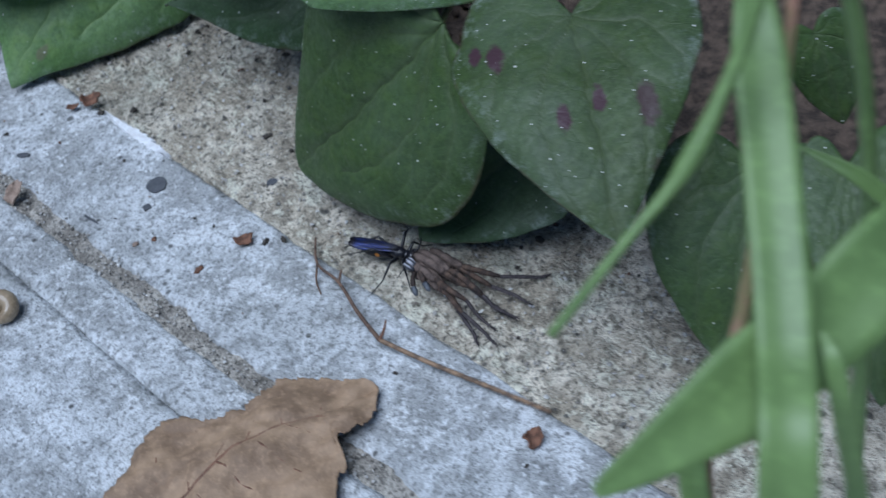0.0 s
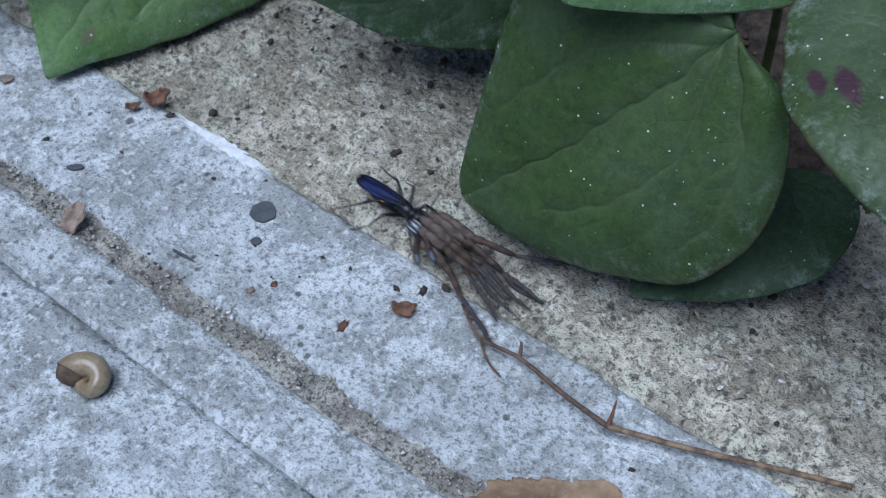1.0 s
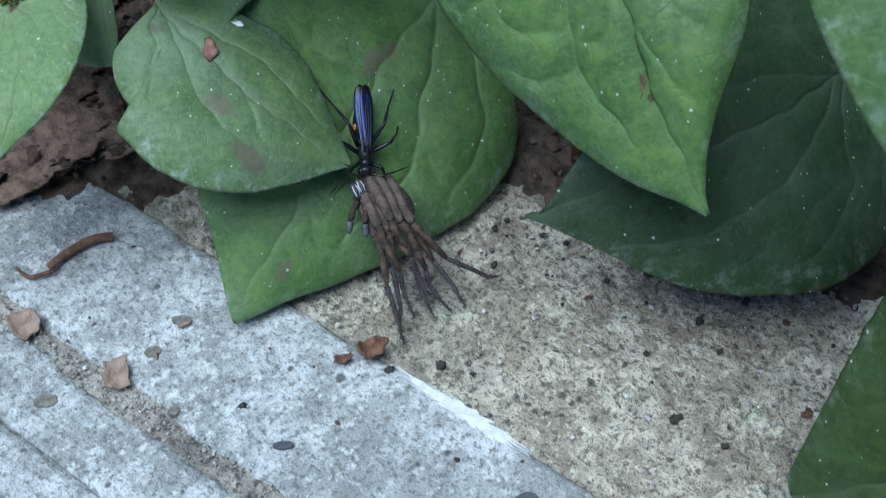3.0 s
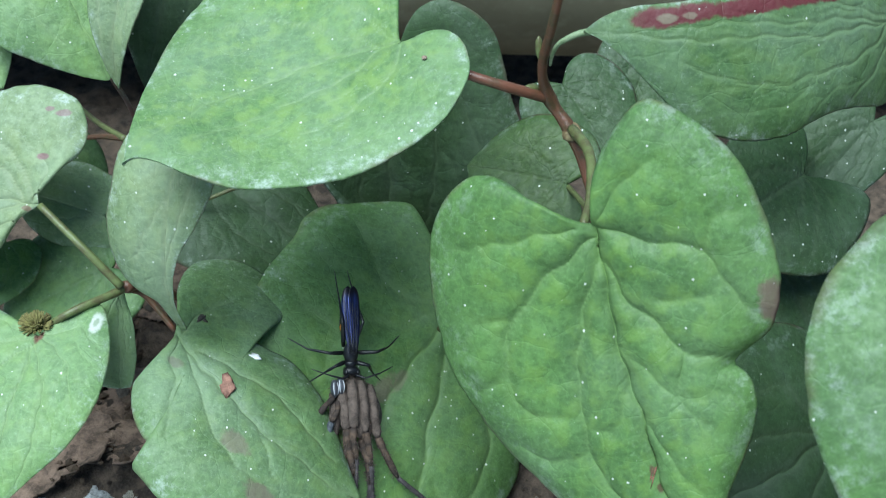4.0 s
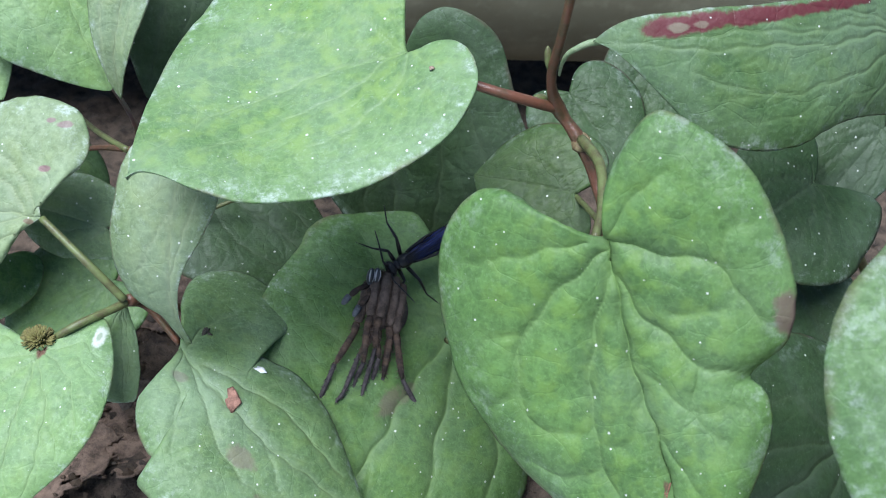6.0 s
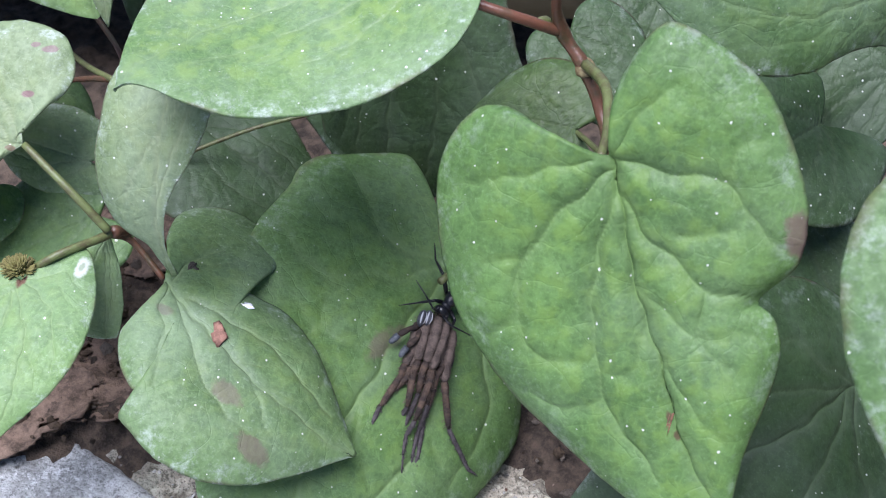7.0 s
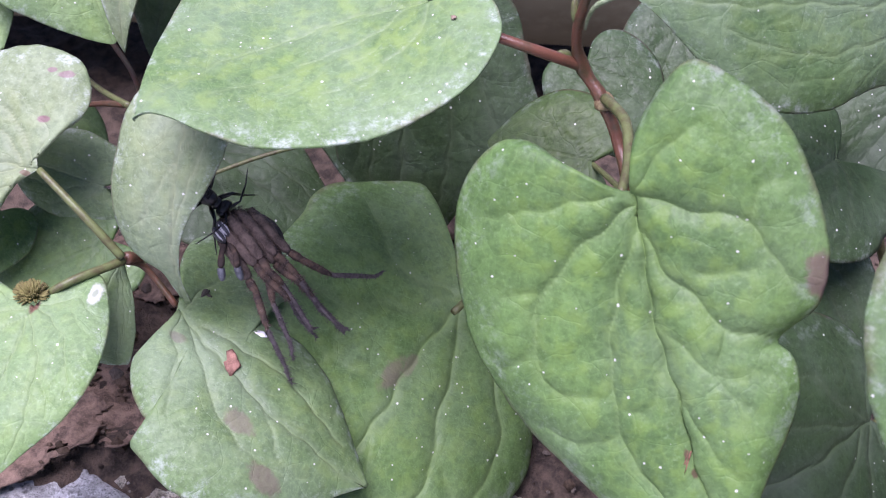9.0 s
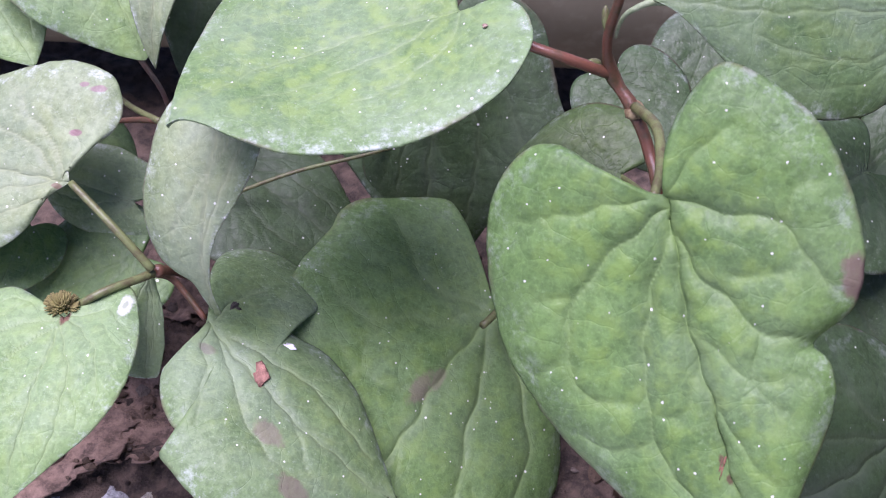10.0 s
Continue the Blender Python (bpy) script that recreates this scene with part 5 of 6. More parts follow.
def banded(name, tan, dark, scale):
    """Hairy skin ringed along the limb."""
    m, n, l, b = material(name, 0.85, 0, 0.3)
    c = coords(n)
    along = n.new("ShaderNodeVectorMath")
    along.operation = "MULTIPLY"
    l.new(c, along.inputs[0])
    along.inputs[1].default_value = (0.25, 1.0, 0.25)
    rings = noise_of(n, l, along.outputs[0], scale, 3, 0.6)
    fuzz = noise_of(n, l, c, 1400, 3)
    col = mix(n, l, ramp(n, l, rings, 0.40, 0.60), dark, tan)
    col = mix(n, l, ramp(n, l, fuzz, 0.4, 0.7, 0.0, 0.6), col, tuple(v * 0.4 for v in dark))
    l.new(col, b.inputs["Base Color"])
    bump(n, l, b, fuzz, 0.7, 0.0002)
    return m


M_WING = wing_material()
M_SHIN = banded("banded_shin_hair", (0.110, 0.074, 0.053), (0.040, 0.030, 0.026), 560)
M_JAW = simple("blue_grey_jaw", (0.070, 0.075, 0.095), (0.02, 0.02, 0.025), 0.35, scale=1300)
M_STRIPE = simple("white_jaw_hair", (0.55, 0.56, 0.60), (0.35, 0.35, 0.38), 0.6, scale=1300)
M_PALP = simple("grey_palp", (0.11, 0.12, 0.14), (0.04, 0.045, 0.055), 0.5, scale=700)


def build_wasp():
    w = tagged(new("spider_wasp"), "black spider wasp with blue wings and orange side spots", "wasp")
    egg("head", (0, 0.5, 0.25), (1.12, 0.72, 0.85), M_WASP, w)
    for s in (-1, 1):
        egg("eye", (s * 0.78, 0.35, 0.40), (0.36, 0.50, 0.58), M_WASP, w)
    egg("collar", (0, 1.45, 0.25), (0.80, 0.55, 0.72), M_WASP, w)
    egg("thorax", (0, 2.85, 0.35), (1.0, 1.45, 1.0), M_WASP, w)
    egg("waist", (0, 4.5, 0.1), (0.4, 0.7, 0.4), M_WASP, w)
    egg("abdomen", (0, 7.1, -0.1), (1.2, 2.7, 1.1), M_WASP, w, taper=0.25)
    for s in (-1, 1):
        egg("side_spot", (s * 1.0, 6.2, 0.05), (0.27, 0.55, 0.45), M_ORANGE, w, "orange side spot")
        n, m = 24, 6
        bm = bmesh.new()
        grid = []
        for i in range(n + 1):
            f = i / n
            half = 0.28 + 0.60 * min(1.0, f / 0.55) ** 0.8
            if f > 0.72:
                half *= math.sqrt(max(0.0, 1 - ((f - 0.72) / 0.28) ** 2)) * 0.97 + 0.03
            for j in range(m + 1):
                g = j / m * 2 - 1
                x = s * (0.26 + 0.10 * f) + half * g
                z = 1.28 - 0.18 * f + (0.10 if s > 0 else 0) - 0.30 * x * x * (0.4 + 0.5 * f)
                grid.append(bm.verts.new((x * MM, (2.6 + 8.9 * f) * MM, z * MM)))
        for i in range(n):
            for j in range(m):
                a = i * (m + 1) + j
                bm.faces.new((grid[a], grid[a + 1], grid[a + m + 2], grid[a + m + 1]))
        ob = part("wing", bm, M_WING, w, "folded blue-black wing")
        thick = ob.modifiers.new("thickness", "SOLIDIFY")
        thick.thickness = 0.00006
        for k in range(3):
            x0 = s * (0.12 + 0.28 * k)
            limb("wing_vein", [(x0 * 0.6, 2.8, 1.42), (x0, 6.0, 1.40 - 0.25 * x0 * x0), (x0 * 1.25, 9.6, 1.28 - 0.4 * x0 * x0)], [0.05, 0.045, 0.03], M_WASP, ob, sides=5)
        limb("antenna", [(s * 0.35, 0.0, 0.7), (s * 1.5, -0.5, 1.5), (s * 3.6, 0.1, 1.6), (s * 5.6, 0.9, 0.9)], [0.15, 0.12, 0.09, 0.05], M_WASP, w)
    legs = []
    for s in (-1, 1):
        for root, pts in (((0.6, 1.7, -0.3), [(0, 0, 0), (1.5, -0.8, 1.2), (2.7, -1.9, -0.8), (4.3, -3.3, -2.0)]),
                          ((0.7, 2.9, -0.4), [(0, 0, 0), (2.6, 0.5, 1.7), (4.6, 1.7, -0.3), (6.3, 3.7, -1.9)]),
                          ((0.7, 3.8, -0.4), [(0, 0, 0), (1.2, 2.7, 2.1), (1.7, 5.6, 0.3), (2.6, 9.8, -1.9)])):
            ob = limb("leg", [(s * x, y, z) for x, y, z in pts], [0.27, 0.20, 0.11, 0.05], M_WASP, w)
            ob.matrix_basis = pose(s * root[0] * MM, root[1] * MM, root[2] * MM)
            legs.append(ob)
    return w, legs


def fur(name, spots, length, mat, parent, label, rnd, lean=(0, 0.7, 0.2)):
    """Short tapering hairs; spots are (place, outward way) in mm."""
    bm = bmesh.new()
    for o, d in spots:
        d = (Vector(d).normalized() + Vector(lean) + Vector((rnd.gauss(0, 0.3), rnd.gauss(0, 0.3), rnd.gauss(0, 0.3)))).normalized() * (length * rnd.uniform(0.6, 1.3))
        o = Vector(o)
        tube_into(bm, [o * MM, (o + d) * MM], [0.00006, 0.00001], 3)
    return part(name, bm, mat, parent, label)


def along_hair(path, radii, count, rnd):
    """Places for hair round a limb."""
    spots = []
    for (p, r0), (q, r1) in zip(zip(path, radii), zip(path[1:], radii[1:])):
        a, b = Vector(p), Vector(q)
        for k in range(int((b - a).length * count)):
            g, w = rnd.random(), rnd.uniform(0, 2 * math.pi)
            d = Vector((math.cos(w), 0, math.sin(w)))
            spots.append((a.lerp(b, g) + d * (r0 + (r1 - r0) * g) * 0.9, d))
    return spots


def build_spider():
    """Limp, hanging from its front: thick taupe thighs side by side, ringed rusty shins, violet-grey feet."""
    sp = tagged(new("dragged_spider"), "limp brown hairy spider with trailing banded legs", "spider")
    rnd = random.Random(4)
    egg("carapace", (0.2, 2.2, 0.1), (2.6, 2.2, 1.7), M_SPIDER, sp, taper=-0.1)
    egg("abdomen", (-2.5, 4.8, -1.2), (1.9, 2.9, 1.7), M_SPIDER_DARK, sp, "dark brown abdomen", taper=-0.15)
    spots = []
    for k in range(420):
        a, c = rnd.uniform(0, 2 * math.pi), rnd.uniform(-0.9, 1.0)
        d = Vector((math.cos(a) * math.sqrt(1 - c * c), -c, abs(math.sin(a)) * math.sqrt(1 - c * c)))
        spots.append(((0.2 + d.x * 2.6, 2.2 + d.y * 2.2, 0.1 + d.z * 1.7), d))
    fur("body_hair", spots, 0.75, M_SPIDER, sp, "short brown body hair", rnd)
    for x, y in ((2.75, 1.5), (1.95, 1.25)):
        jaw = egg("jaw", (x, y, 1.5), (0.52, 1.15, 0.75), M_JAW, sp, "blue-grey jaw with white streaks")
        for k in (-1, 1):
            limb("white_streak", [(x + 0.22 * k, y - 0.75, 1.98), (x + 0.32 * k, y, 2.14), (x + 0.20 * k, y + 0.8, 1.98)], [0.07, 0.10, 0.06], M_STRIPE, jaw, sides=5)
    for pts in ([(2.6, 2.6, 0.9), (3.9, 3.4, 1.3), (4.9, 4.6, 1.0), (5.6, 5.9, 0.6)], [(2.2, 2.9, 1.1), (2.7, 4.3, 1.9), (3.5, 5.7, 1.6), (3.9, 7.2, 1.1)]):
        limb("palp", pts[:3], [0.30, 0.33, 0.36], M_SHIN, sp, "rusty palp")
        limb("palp", pts[2:], [0.44, 0.30], M_PALP, sp, "blue-grey palp pad")
    legs = []
    for i in range(8):
        f = i / 7 * 2 - 1
        low = i % 2
        x, y = 0.1 + f * 2.35, 0.6 + 0.8 * f * f + low * 0.6
        z = 1.55 - 0.8 * abs(f) - 0.75 * low
        drift = f * rnd.uniform(-0.3, 0.6)
        fan = f * rnd.uniform(1.6, 5.0) + rnd.uniform(-2.0, 2.0)
        knee = (drift + rnd.uniform(-0.4, 0.4), 6.2 + rnd.uniform(-1.9, 1.6), 0.4 + rnd.uniform(-0.6, 0.8))
        cap = (drift + fan * 0.10 + rnd.uniform(-0.3, 0.3), knee[1] + 1.5, knee[2] + 0.1)
        ankle = (drift + fan * 0.55 + rnd.uniform(-0.7, 0.7), 12.0 + rnd.uniform(-2.2, 1.8), 0.1 + rnd.uniform(-0.7, 0.6))
        heel = (drift + fan * 1.1 + rnd.uniform(-0.9, 0.9), 16.2 + rnd.uniform(-2.6, 1.4), -0.5 - z)
        toe = (heel[0] + fan * 0.30 + rnd.uniform(-1.2, 1.2), 20.4 + rnd.uniform(-4.0, 1.8), -1.2 - z)
        path = [(0, 0, 0), (drift * 0.4, 2.4, 0.5), (drift * 0.8, 4.6, 0.6), knee]
        leg = limb("leg", path, [0.50, 0.66, 0.62, 0.44], M_SPIDER, sp, "taupe thigh")
        leg.matrix_basis = pose(x * MM, y * MM, z * MM)
        shin = [knee, cap, ankle]
        limb("shin", shin, [0.45, 0.42, 0.33], M_SHIN, leg, "shin ringed rust and dark brown")
        foot = [ankle, heel, ((heel[0] + toe[0]) / 2 + 0.2, (heel[1] + toe[1]) / 2, (heel[2] + toe[2]) / 2 + 0.2), toe]
        limb("foot", foot, [0.28, 0.24, 0.19, 0.07], M_FOOT, leg, "violet-grey furry foot")
        fur("leg_hair", along_hair(path, [0.50, 0.66, 0.62, 0.44], 11, rnd) + along_hair(shin, [0.45, 0.42, 0.33], 16, rnd), 0.55, M_SPIDER, leg, "fine brown hair", rnd)
        fur("foot_hair", along_hair(foot, [0.30, 0.27, 0.24, 0.10], 16, rnd), 0.45, M_FOOT, leg, "fine grey hair", rnd)
        legs.append(leg)
    return sp, legs


wasp, wasp_legs = build_wasp()
spider, spider_legs = build_spider()


# ---- leaf litter on the soil ----
def litter_leaf(x, y, z, w, h, turn, seed, mat):
    """A crumpled dead leaf with ragged edge and holes; sizes in cm."""
    n = 34
    verts, faces = [], []
    for i in range(n + 1):
        for j in range(n + 1):
            u, v = i / n * 2 - 1, j / n * 2 - 1
            k = math.sqrt(1 - 0.5 * v * v)
            q = math.sqrt(1 - 0.5 * u * u)
            px_, py_ = u * k * w * 0.5, v * q * h * 0.5
            zz = 0.22 * noise.noise(Vector((u * 1.6, v * 1.6, seed))) + 0.12 * noise.noise(Vector((u * 4, v * 4, seed + 3))) + 0.05 * noise.noise(Vector((u * 10, v * 10, seed))) + 0.12 * (u * u + v * v)
            verts.append((px_ * CM, py_ * CM, zz * CM))
    for i in range(n):
        for j in range(n):
            u, v = (i + 0.5) / n * 2 - 1, (j + 0.5) / n * 2 - 1
            r = math.hypot(u, v)
            if r > 0.95 + 0.25 * noise.noise(Vector((u * 3, v * 3, seed + 1))) or noise.noise(Vector((u * 3.3, v * 3.3, seed + 9))) > 0.42:
                continue
            a = i * (n + 1) + j
            faces.append((a, a + n + 1, a + n + 2, a + 1))
    ob = linked("dead_leaf", verts, faces, mat)
    thick = ob.modifiers.new("thickness", "SOLIDIFY")
    thick.thickness = 0.0003
    ob.matrix_basis = pose(x * CM, y * CM, z * CM, 6, -4, turn)
    return tagged(ob, "crumpled brown dead leaf rotting on the soil", "leaf", "leaf litter on the soil")


M_LITTER = simple("rotting_leaf", (0.24, 0.165, 0.12), (0.065, 0.045, 0.032), 0.9, scale=380, relief=0.0006)
for spec in ((-8.6, 7.3, 0.32, 3.6, 2.4, 12, 1), (-6.9, 8.0, 0.34, 2.8, 2.2, -30, 2), (-10.3, 8.4, 0.36, 3.4, 2.6, 40, 3), (-8.2, 9.6, 0.42, 3.2, 2.6, 80, 4), (-6.6, 11.8, 0.45, 3.4, 2.6, 10, 5), (0.6, 9.4, 0.4, 3.0, 2.4, 35, 6), (-3.4, 11.5, 0.42, 3.0, 2.6, 60, 7)):
    litter_leaf(*spec, M_LITTER)


ICO = [(0, 0, 1), (0.894, 0, 0.447), (0.276, 0.851, 0.447), (-0.724, 0.526, 0.447), (-0.724, -0.526, 0.447), (0.276, -0.851, 0.447),
       (0.724, 0.526, -0.447), (-0.276, 0.851, -0.447), (-0.894, 0, -0.447), (-0.276, -0.851, -0.447), (0.724, -0.526, -0.447), (0, 0, -1)]
ICO_FACES = [(0, 1 + k, 1 + (k + 1) % 5) for k in range(5)] + [(1 + k, 6 + k, 1 + (k + 1) % 5) for k in range(5)] + [(1 + (k + 1) % 5, 6 + k, 6 + (k + 1) % 5) for k in range(5)] + [(11, 6 + (k + 1) % 5, 6 + k) for k in range(5)]


def grains(name, places, mat, label, category, seed):
    """Many loose grains in one mesh; places are (x, y, z, size in mm)."""
    rnd = random.Random(seed)
    verts, faces = [], []
    for x, y, z, s in places:
        o = len(verts)
        turn = Euler((rnd.uniform(0, 6), rnd.uniform(0, 6), rnd.uniform(0, 6))).to_matrix()
        k = Vector((rnd.uniform(0.8, 1.5), rnd.uniform(0.6, 1.0), rnd.uniform(0.5, 0.9))) * (s * 0.0005)
        for v in ICO:
            w = turn @ Vector((v[0] * k.x, v[1] * k.y, v[2] * k.z)) * rnd.uniform(0.75, 1.25)
            verts.append((x * CM + w.x, y * CM + w.y, z * CM + w.z * 0.7))
        faces += [(a + o, b + o, c + o) for a, b, c in ICO_FACES]
    return tagged(linked(name, verts, faces, mat, smooth=False), label, category, kind="stuff")


def loose_grit():
    rnd = random.Random(31)
    mortar, joint, clods = [], [], []
    for k in range(5200):
        p, q = rnd.uniform(-10, 13), 0.85 + 5.4 * rnd.random()
        v = ALONG * p + ACROSS * q
        mortar.append((v.x, v.y, -0.03 + rnd.uniform(-0.02, 0.05), 0.22 + 0.9 * rnd.random() ** 4))
    for k in range(1500):
        p, q = rnd.uniform(-12, 9), rnd.gauss(-2.07, 0.17)
        v = ALONG * p + ACROSS * q
        joint.append((v.x, v.y, -0.03 + rnd.uniform(-0.02, 0.03), 0.2 + 0.7 * rnd.random() ** 3))
    for k in range(4200):
        x, y = rnd.uniform(-11, 9), rnd.uniform(0.0, 13)
        if y < soil_front(x) + 0.5 * rnd.random() - 0.3 * (x > -4.5):
            continue
        clods.append((x, y, 0.2 + rnd.uniform(-0.05, 0.2), 0.5 + 3.6 * rnd.random() ** 3))
    grains("mortar_grit", mortar, M_GRIT, "loose pale and grey grit on the coarse mortar", "grit", 1)
    grains("joint_sand", joint, M_GRIT, "loose sandy grit filling the joint", "grit", 2)
    grains("soil_clods", clods, M_CLOD, "crumbly dark brown soil clods", "soil", 3)


loose_grit()


# ---- movement ----
def motions():
    walk(wasp, [
        (0, pose(0.0594, -0.0256, 0.0028, 0.0, 0.0, 73.7)), (0.2, pose(0.0514, -0.0258, 0.0028, 0.0, 0.0, 67.2)),
        (0.4, pose(0.0496, -0.0202, 0.0028, 0.0, 0.0, 65.0)), (0.5, pose(0.0434, -0.0135, 0.0028, 0.0, 0.0, 64.2)), (0.6, pose(0.0388, -0.0135, 0.0028, 0.0, 0.0, 61.5)), (0.8, pose(0.0365, -0.0141, 0.0028, -0.0, 0.0, 55.6)),
        (1, pose(0.0271, -0.0047, 0.0028, 0.0, 0.0, 49.4)), (1.2, pose(0.0152, 0.0075, 0.0028, 0.0, 0.0, 54.7)),
        (1.4, pose(0.0028, 0.0215, 0.0028, 0.0, 0.0, 50.7)), (1.5, pose(-0.0038, 0.0240, 0.0028, -0.0, 0.0, 51.3)),
        (1.6, pose(-0.0139, 0.0324, 0.0028, -0.0, 0.0, 56.1)), (1.8, pose(-0.0278, 0.0377, 0.0028, 0.0, 0.0, 43.1)),
        (2, pose(-0.0210, 0.0391, 0.0040, 0.0, 0.0, 32.2)), (2.2, pose(-0.0201, 0.0353, 0.0040, 0.0, 0.0, 28.6)),
        (3.3, pose(-0.0221, 0.0533, 0.0206, 42.6, 22.0, 11.2)), (3.4, pose(-0.0214, 0.0541, 0.0209, 42.4, 22.4, 10.7)),
        (3.5, pose(-0.0202, 0.0567, 0.0224, 43.3, 20.5, 12.9)), (3.7, pose(-0.0216, 0.0588, 0.0249, 43.5, 19.9, 13.6)),
        (4, pose(-0.0252, 0.0642, 0.0313, 44.8, 16.0, 17.8)), (4.5, pose(-0.0233, 0.0734, 0.0364, 39.0, 28.6, 2.8)),
        (4.8, pose(-0.0222, 0.0780, 0.0384, 36.0, 32.5, -3.1)), (5.2, pose(-0.0193, 0.0847, 0.0400, 29.4, 38.5, -14.5)),
        (6.3, pose(-0.0216, 0.0791, 0.0386, 3.8, 46.9, -51.5)), (6.5, pose(-0.0222, 0.0738, 0.0359, 12.3, 45.7, -39.7)),
        (6.6, pose(-0.0210, 0.0737, 0.0349, 3.3, 46.9, -52.2)), (6.8, pose(-0.0153, 0.0721, 0.0302, 26.6, 40.2, -18.8)),
        (7, pose(-0.0111, 0.0715, 0.0270, 24.7, 41.3, -21.8)), (7.3, pose(-0.0089, 0.0762, 0.0281, 18.3, 44.1, -31.2)),
        (7.5, pose(-0.0151, 0.0703, 0.0289, 31.2, 37.1, -11.5)), (7.8, pose(-0.0165, 0.0710, 0.0303, 35.8, 32.7, -3.5)),
        (8, pose(-0.0219, 0.0666, 0.0309, 46.9, 2.8, 30.7)), (8.2, pose(-0.0299, 0.0683, 0.0402, 45.4, -13.8, 46.5)),
        (8.4, pose(-0.0351, 0.0704, 0.0478, 44.8, -15.9, 48.8)), (8.5, pose(-0.0340, 0.0717, 0.0492, 46.0, -10.7, 43.5)),
        (8.6, pose(-0.0340, 0.0714, 0.0490, 45.4, -13.8, 46.6)), (8.7, pose(-0.0371, 0.0727, 0.0520, 43.2, -20.6, 53.9)),
        (8.9, pose(-0.0422, 0.0705, 0.0539, 43.1, -20.8, 54.1)), (9, pose(-0.0441, 0.0696, 0.0546, 41.4, -24.5, 58.5)),
        (9.1, pose(-0.0453, 0.0672, 0.0537, 37.0, -31.3, 67.9)), (9.3, pose(-0.0560, 0.0790, 0.0453, 46.0, -10.9, 43.7)),
        (9.5, pose(-0.0667, 0.0890, 0.0364, 15.0, -0.8, 16.5)), (9.7, pose(-0.0756, 0.1000, 0.0281, -10.9, -0.4, 15.1)),
        (10, pose(-0.0827, 0.1160, 0.0185, -35.8, -0.0, 13.6))])
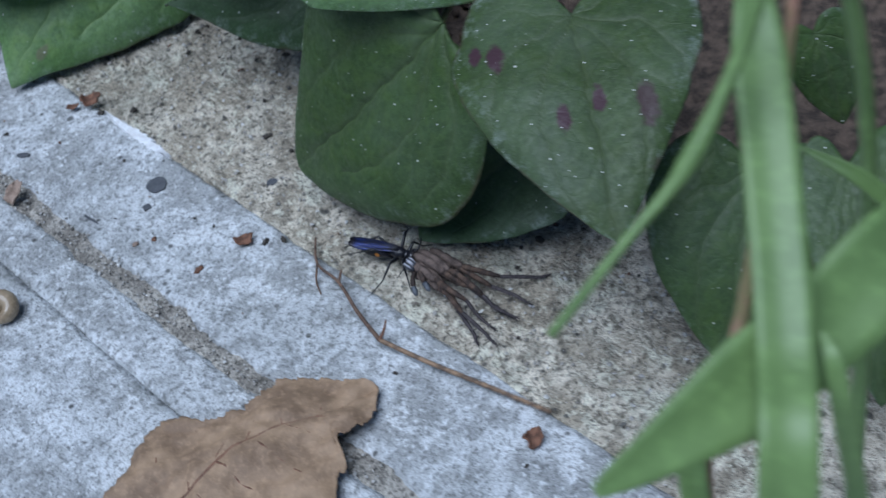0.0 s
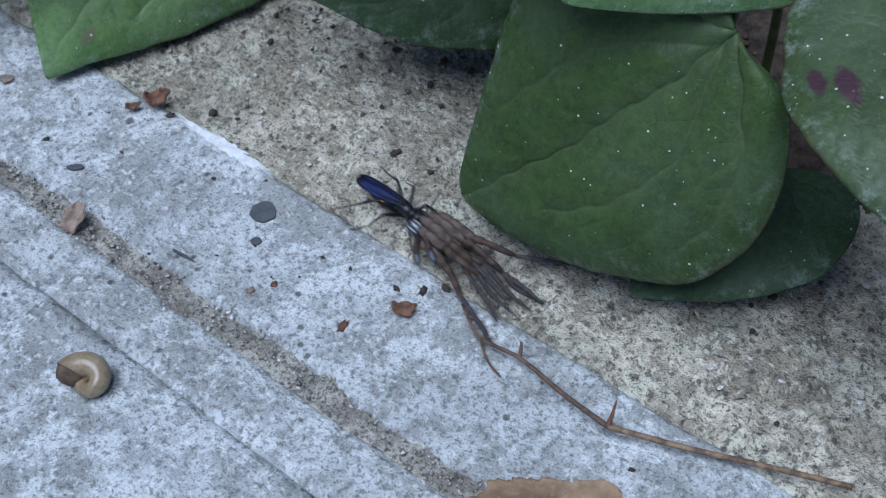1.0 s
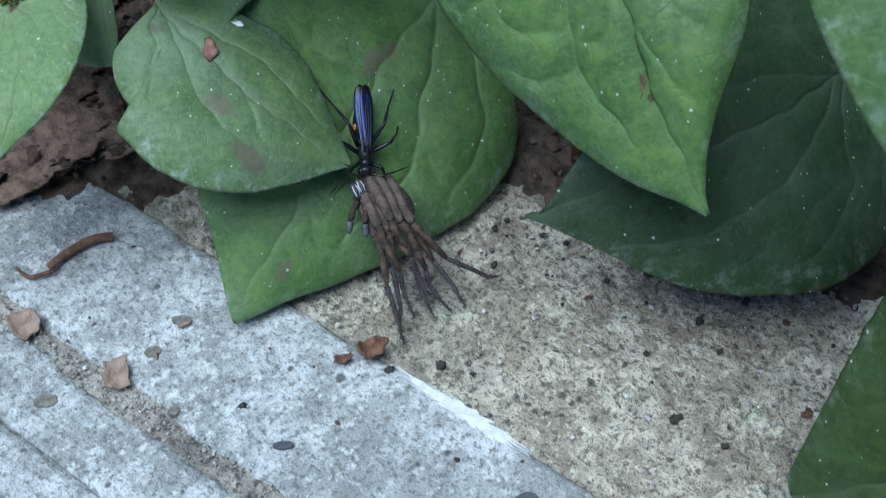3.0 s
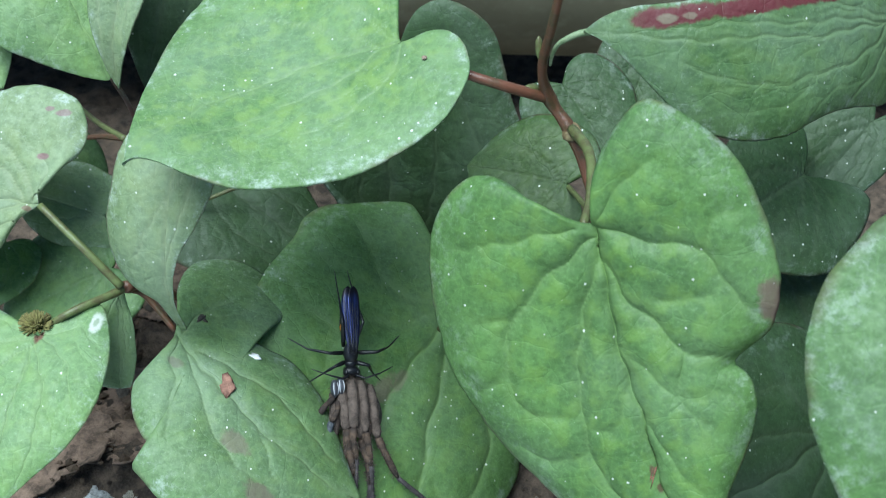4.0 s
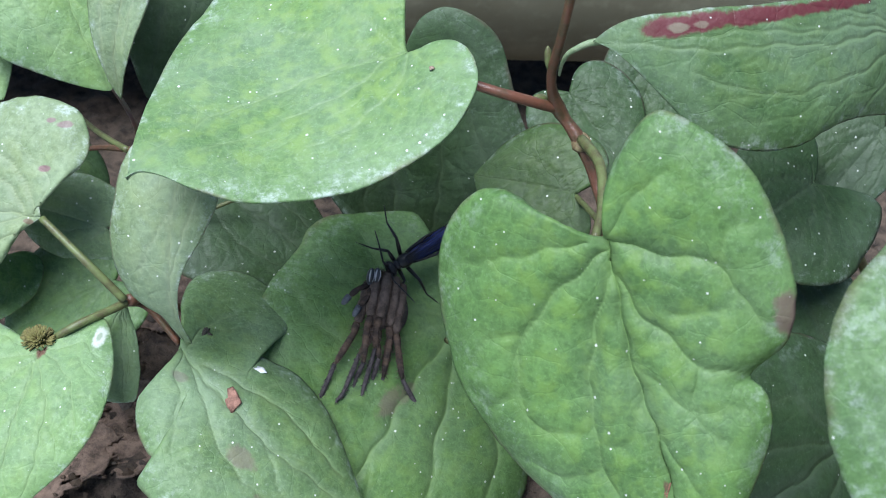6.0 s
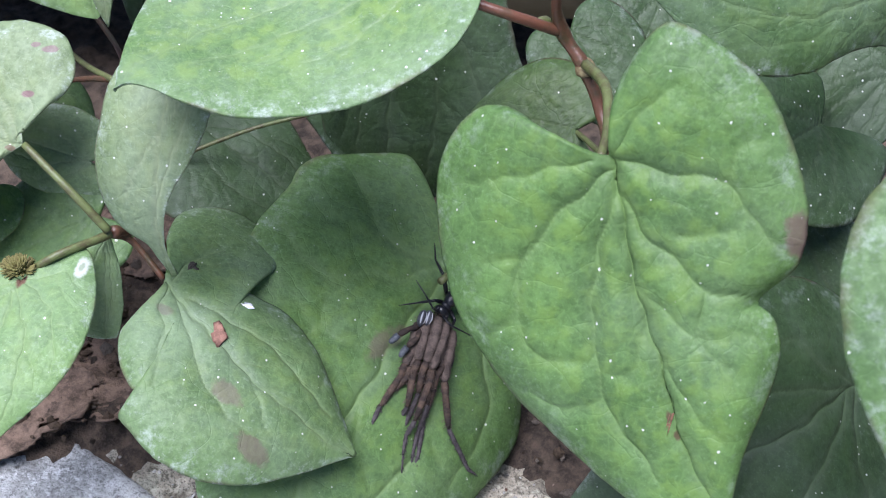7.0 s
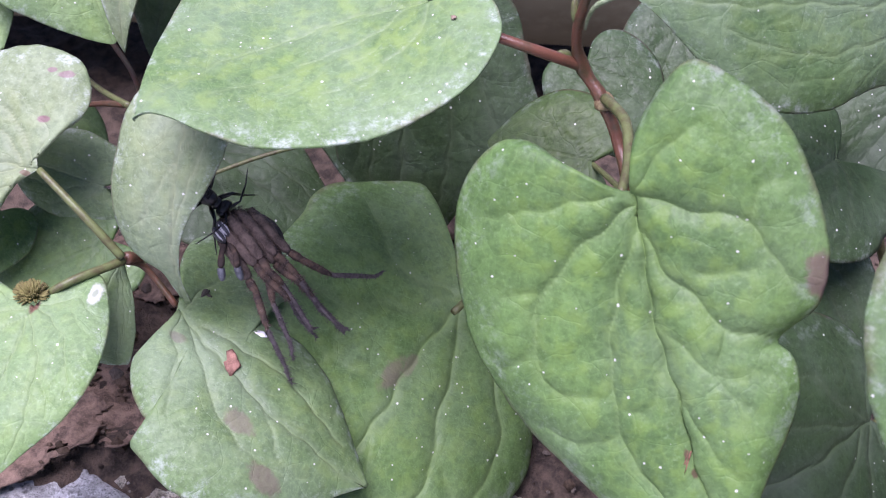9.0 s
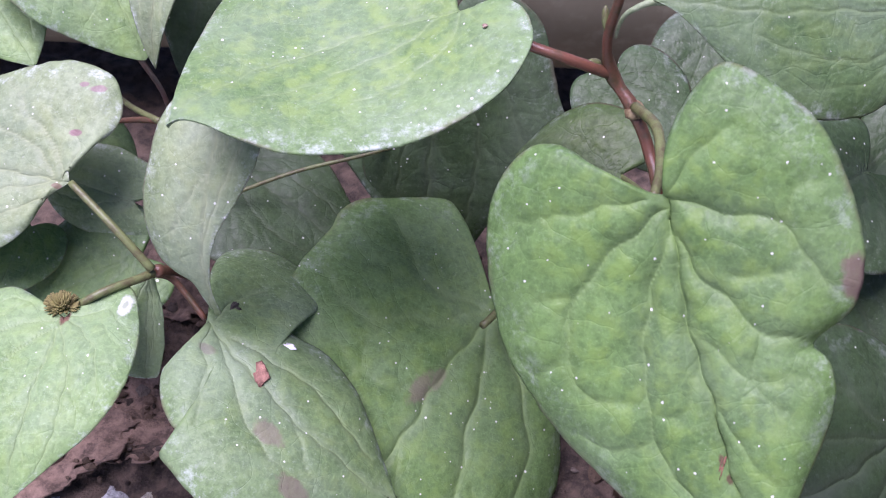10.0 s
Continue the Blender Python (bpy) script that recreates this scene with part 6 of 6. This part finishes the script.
    walk(spider, [
        (0, pose(0.0594, -0.0256, 0.0026, -1.9, -0.0, -130.4)), (0.2, pose(0.0514, -0.0258, 0.0026, -1.8, -0.0, -127.6)),
        (0.4, pose(0.0496, -0.0202, 0.0026, -1.9, -0.0, -136.0)), (0.5, pose(0.0434, -0.0135, 0.0026, -1.9, -0.0, -140.7)), (0.6, pose(0.0388, -0.0135, 0.0026, -1.8, -0.0, -139.5)), (0.8, pose(0.0365, -0.0141, 0.0026, -1.8, -0.0, -137.4)),
        (1, pose(0.0271, -0.0047, 0.0026, -1.8, -0.0, -138.6)), (1.2, pose(0.0152, 0.0075, 0.0026, -1.8, -0.0, -140.7)),
        (1.4, pose(0.0028, 0.0215, 0.0026, -1.7, -0.0, -150.9)), (1.5, pose(-0.0038, 0.0240, 0.0026, -1.8, -0.0, -141.2)),
        (1.6, pose(-0.0139, 0.0324, 0.0026, -1.6, -0.0, -140.6)), (1.8, pose(-0.0278, 0.0377, 0.0026, -1.7, -0.0, -142.5)),
        (2, pose(-0.0210, 0.0391, 0.0038, -1.7, -0.0, -143.6)), (2.2, pose(-0.0201, 0.0353, 0.0038, -1.9, -0.0, -143.3)),
        (3.3, pose(-0.0221, 0.0537, 0.0201, -45.8, -11.9, -158.0)), (3.4, pose(-0.0214, 0.0545, 0.0203, -44.7, -16.1, -162.3)),
        (3.5, pose(-0.0202, 0.0571, 0.0218, -44.9, -15.7, -161.9)), (3.7, pose(-0.0217, 0.0591, 0.0244, -44.8, -16.0, -162.2)),
        (4, pose(-0.0253, 0.0645, 0.0308, -45.2, -14.5, -160.7)), (4.5, pose(-0.0233, 0.0738, 0.0359, -45.3, -14.1, -160.2)),
        (4.8, pose(-0.0222, 0.0785, 0.0379, -43.5, -20.0, -166.5)), (5.2, pose(-0.0193, 0.0850, 0.0395, -40.3, -26.5, -174.4)),
        (6.3, pose(-0.0216, 0.0795, 0.0381, -41.8, -23.9, -171.1)), (6.5, pose(-0.0222, 0.0742, 0.0353, -43.4, -20.2, -166.8)),
        (6.6, pose(-0.0210, 0.0741, 0.0344, -42.3, -22.8, -169.7)), (6.8, pose(-0.0153, 0.0725, 0.0297, -42.7, -21.7, -168.5)),
        (7, pose(-0.0111, 0.0719, 0.0264, -38.1, -29.9, -179.1)), (7.3, pose(-0.0088, 0.0765, 0.0276, -40.3, -26.6, -174.5)),
        (7.5, pose(-0.0151, 0.0706, 0.0284, -43.1, -21.0, -167.6)), (7.8, pose(-0.0165, 0.0714, 0.0298, -43.8, -19.1, -165.5)),
        (8, pose(-0.0219, 0.0670, 0.0304, -46.7, -6.3, -152.6)), (8.2, pose(-0.0299, 0.0687, 0.0397, -46.9, -2.4, -149.0)),
        (8.4, pose(-0.0353, 0.0708, 0.0474, -47.0, -1.6, -148.1)), (8.5, pose(-0.0341, 0.0721, 0.0488, -46.8, -5.0, -151.3)),
        (8.6, pose(-0.0340, 0.0717, 0.0486, -47.0, -0.2, -146.8)), (8.7, pose(-0.0373, 0.0731, 0.0516, -47.0, -1.1, -147.7)),
        (8.9, pose(-0.0423, 0.0709, 0.0534, -46.2, 9.9, -137.3)), (9, pose(-0.0443, 0.0699, 0.0541, -45.5, 13.2, -134.1)),
        (9.1, pose(-0.0453, 0.0677, 0.0532, -39.7, 27.6, -117.5)), (9.3, pose(-0.0530, 0.0790, 0.0453, -32.6, 35.9, -104.2)),
        (9.5, pose(-0.0637, 0.0890, 0.0364, -11.4, 12.7, -109.3)), (9.7, pose(-0.0726, 0.1000, 0.0281, 14.9, 8.8, -131.2)),
        (10, pose(-0.0797, 0.1160, 0.0185, 35.8, 0.0, -166.4))])
    # the walking legs swing in turn
    for k, leg in enumerate(wasp_legs):
        home = leg.matrix_basis.copy()
        rows = []
        for i in range(51):
            t = i * 0.2
            swing = (1 if (i + k) % 2 else -1) * (13 if k % 3 else 9)
            rows.append((t, home @ pose(0, 0, 0, 0, 4 * (1 if (i + k) % 2 else -1), swing)))
        walk(leg, rows)
    # the limp legs sway a little as the body is dragged
    for k, leg in enumerate(spider_legs):
        home = leg.matrix_basis.copy()
        walk(leg, [(i * 0.5, home @ pose(0, 0, 0, 2.5 * math.sin(i * 1.3 + k), 0, 3.5 * math.sin(i * 1.9 + 2 * k))) for i in range(21)])
    # the bark flake is knocked aside as the spider is pulled past
    walk(bark_flake, [(t, pose(x * CM, y * CM, 0.0010, 5, 0, turn)) for t, x, y, turn in ((0, 2.30, -1.76, 20), (0.65, 2.28, -1.74, 20), (0.8, 2.40, -1.98, 5), (0.95, 2.43, -2.18, -8), (10, 2.42, -2.20, -8))])
    # the twig is nudged aside at the start
    walk(the_twig, [(t, pose(0.0543, -0.0452, 0, 0, 0, turn)) for t, turn in ((0, -10), (0.1, 2), (0.2, 5), (0.3, 1), (0.5, 0), (10, 0))])


motions()
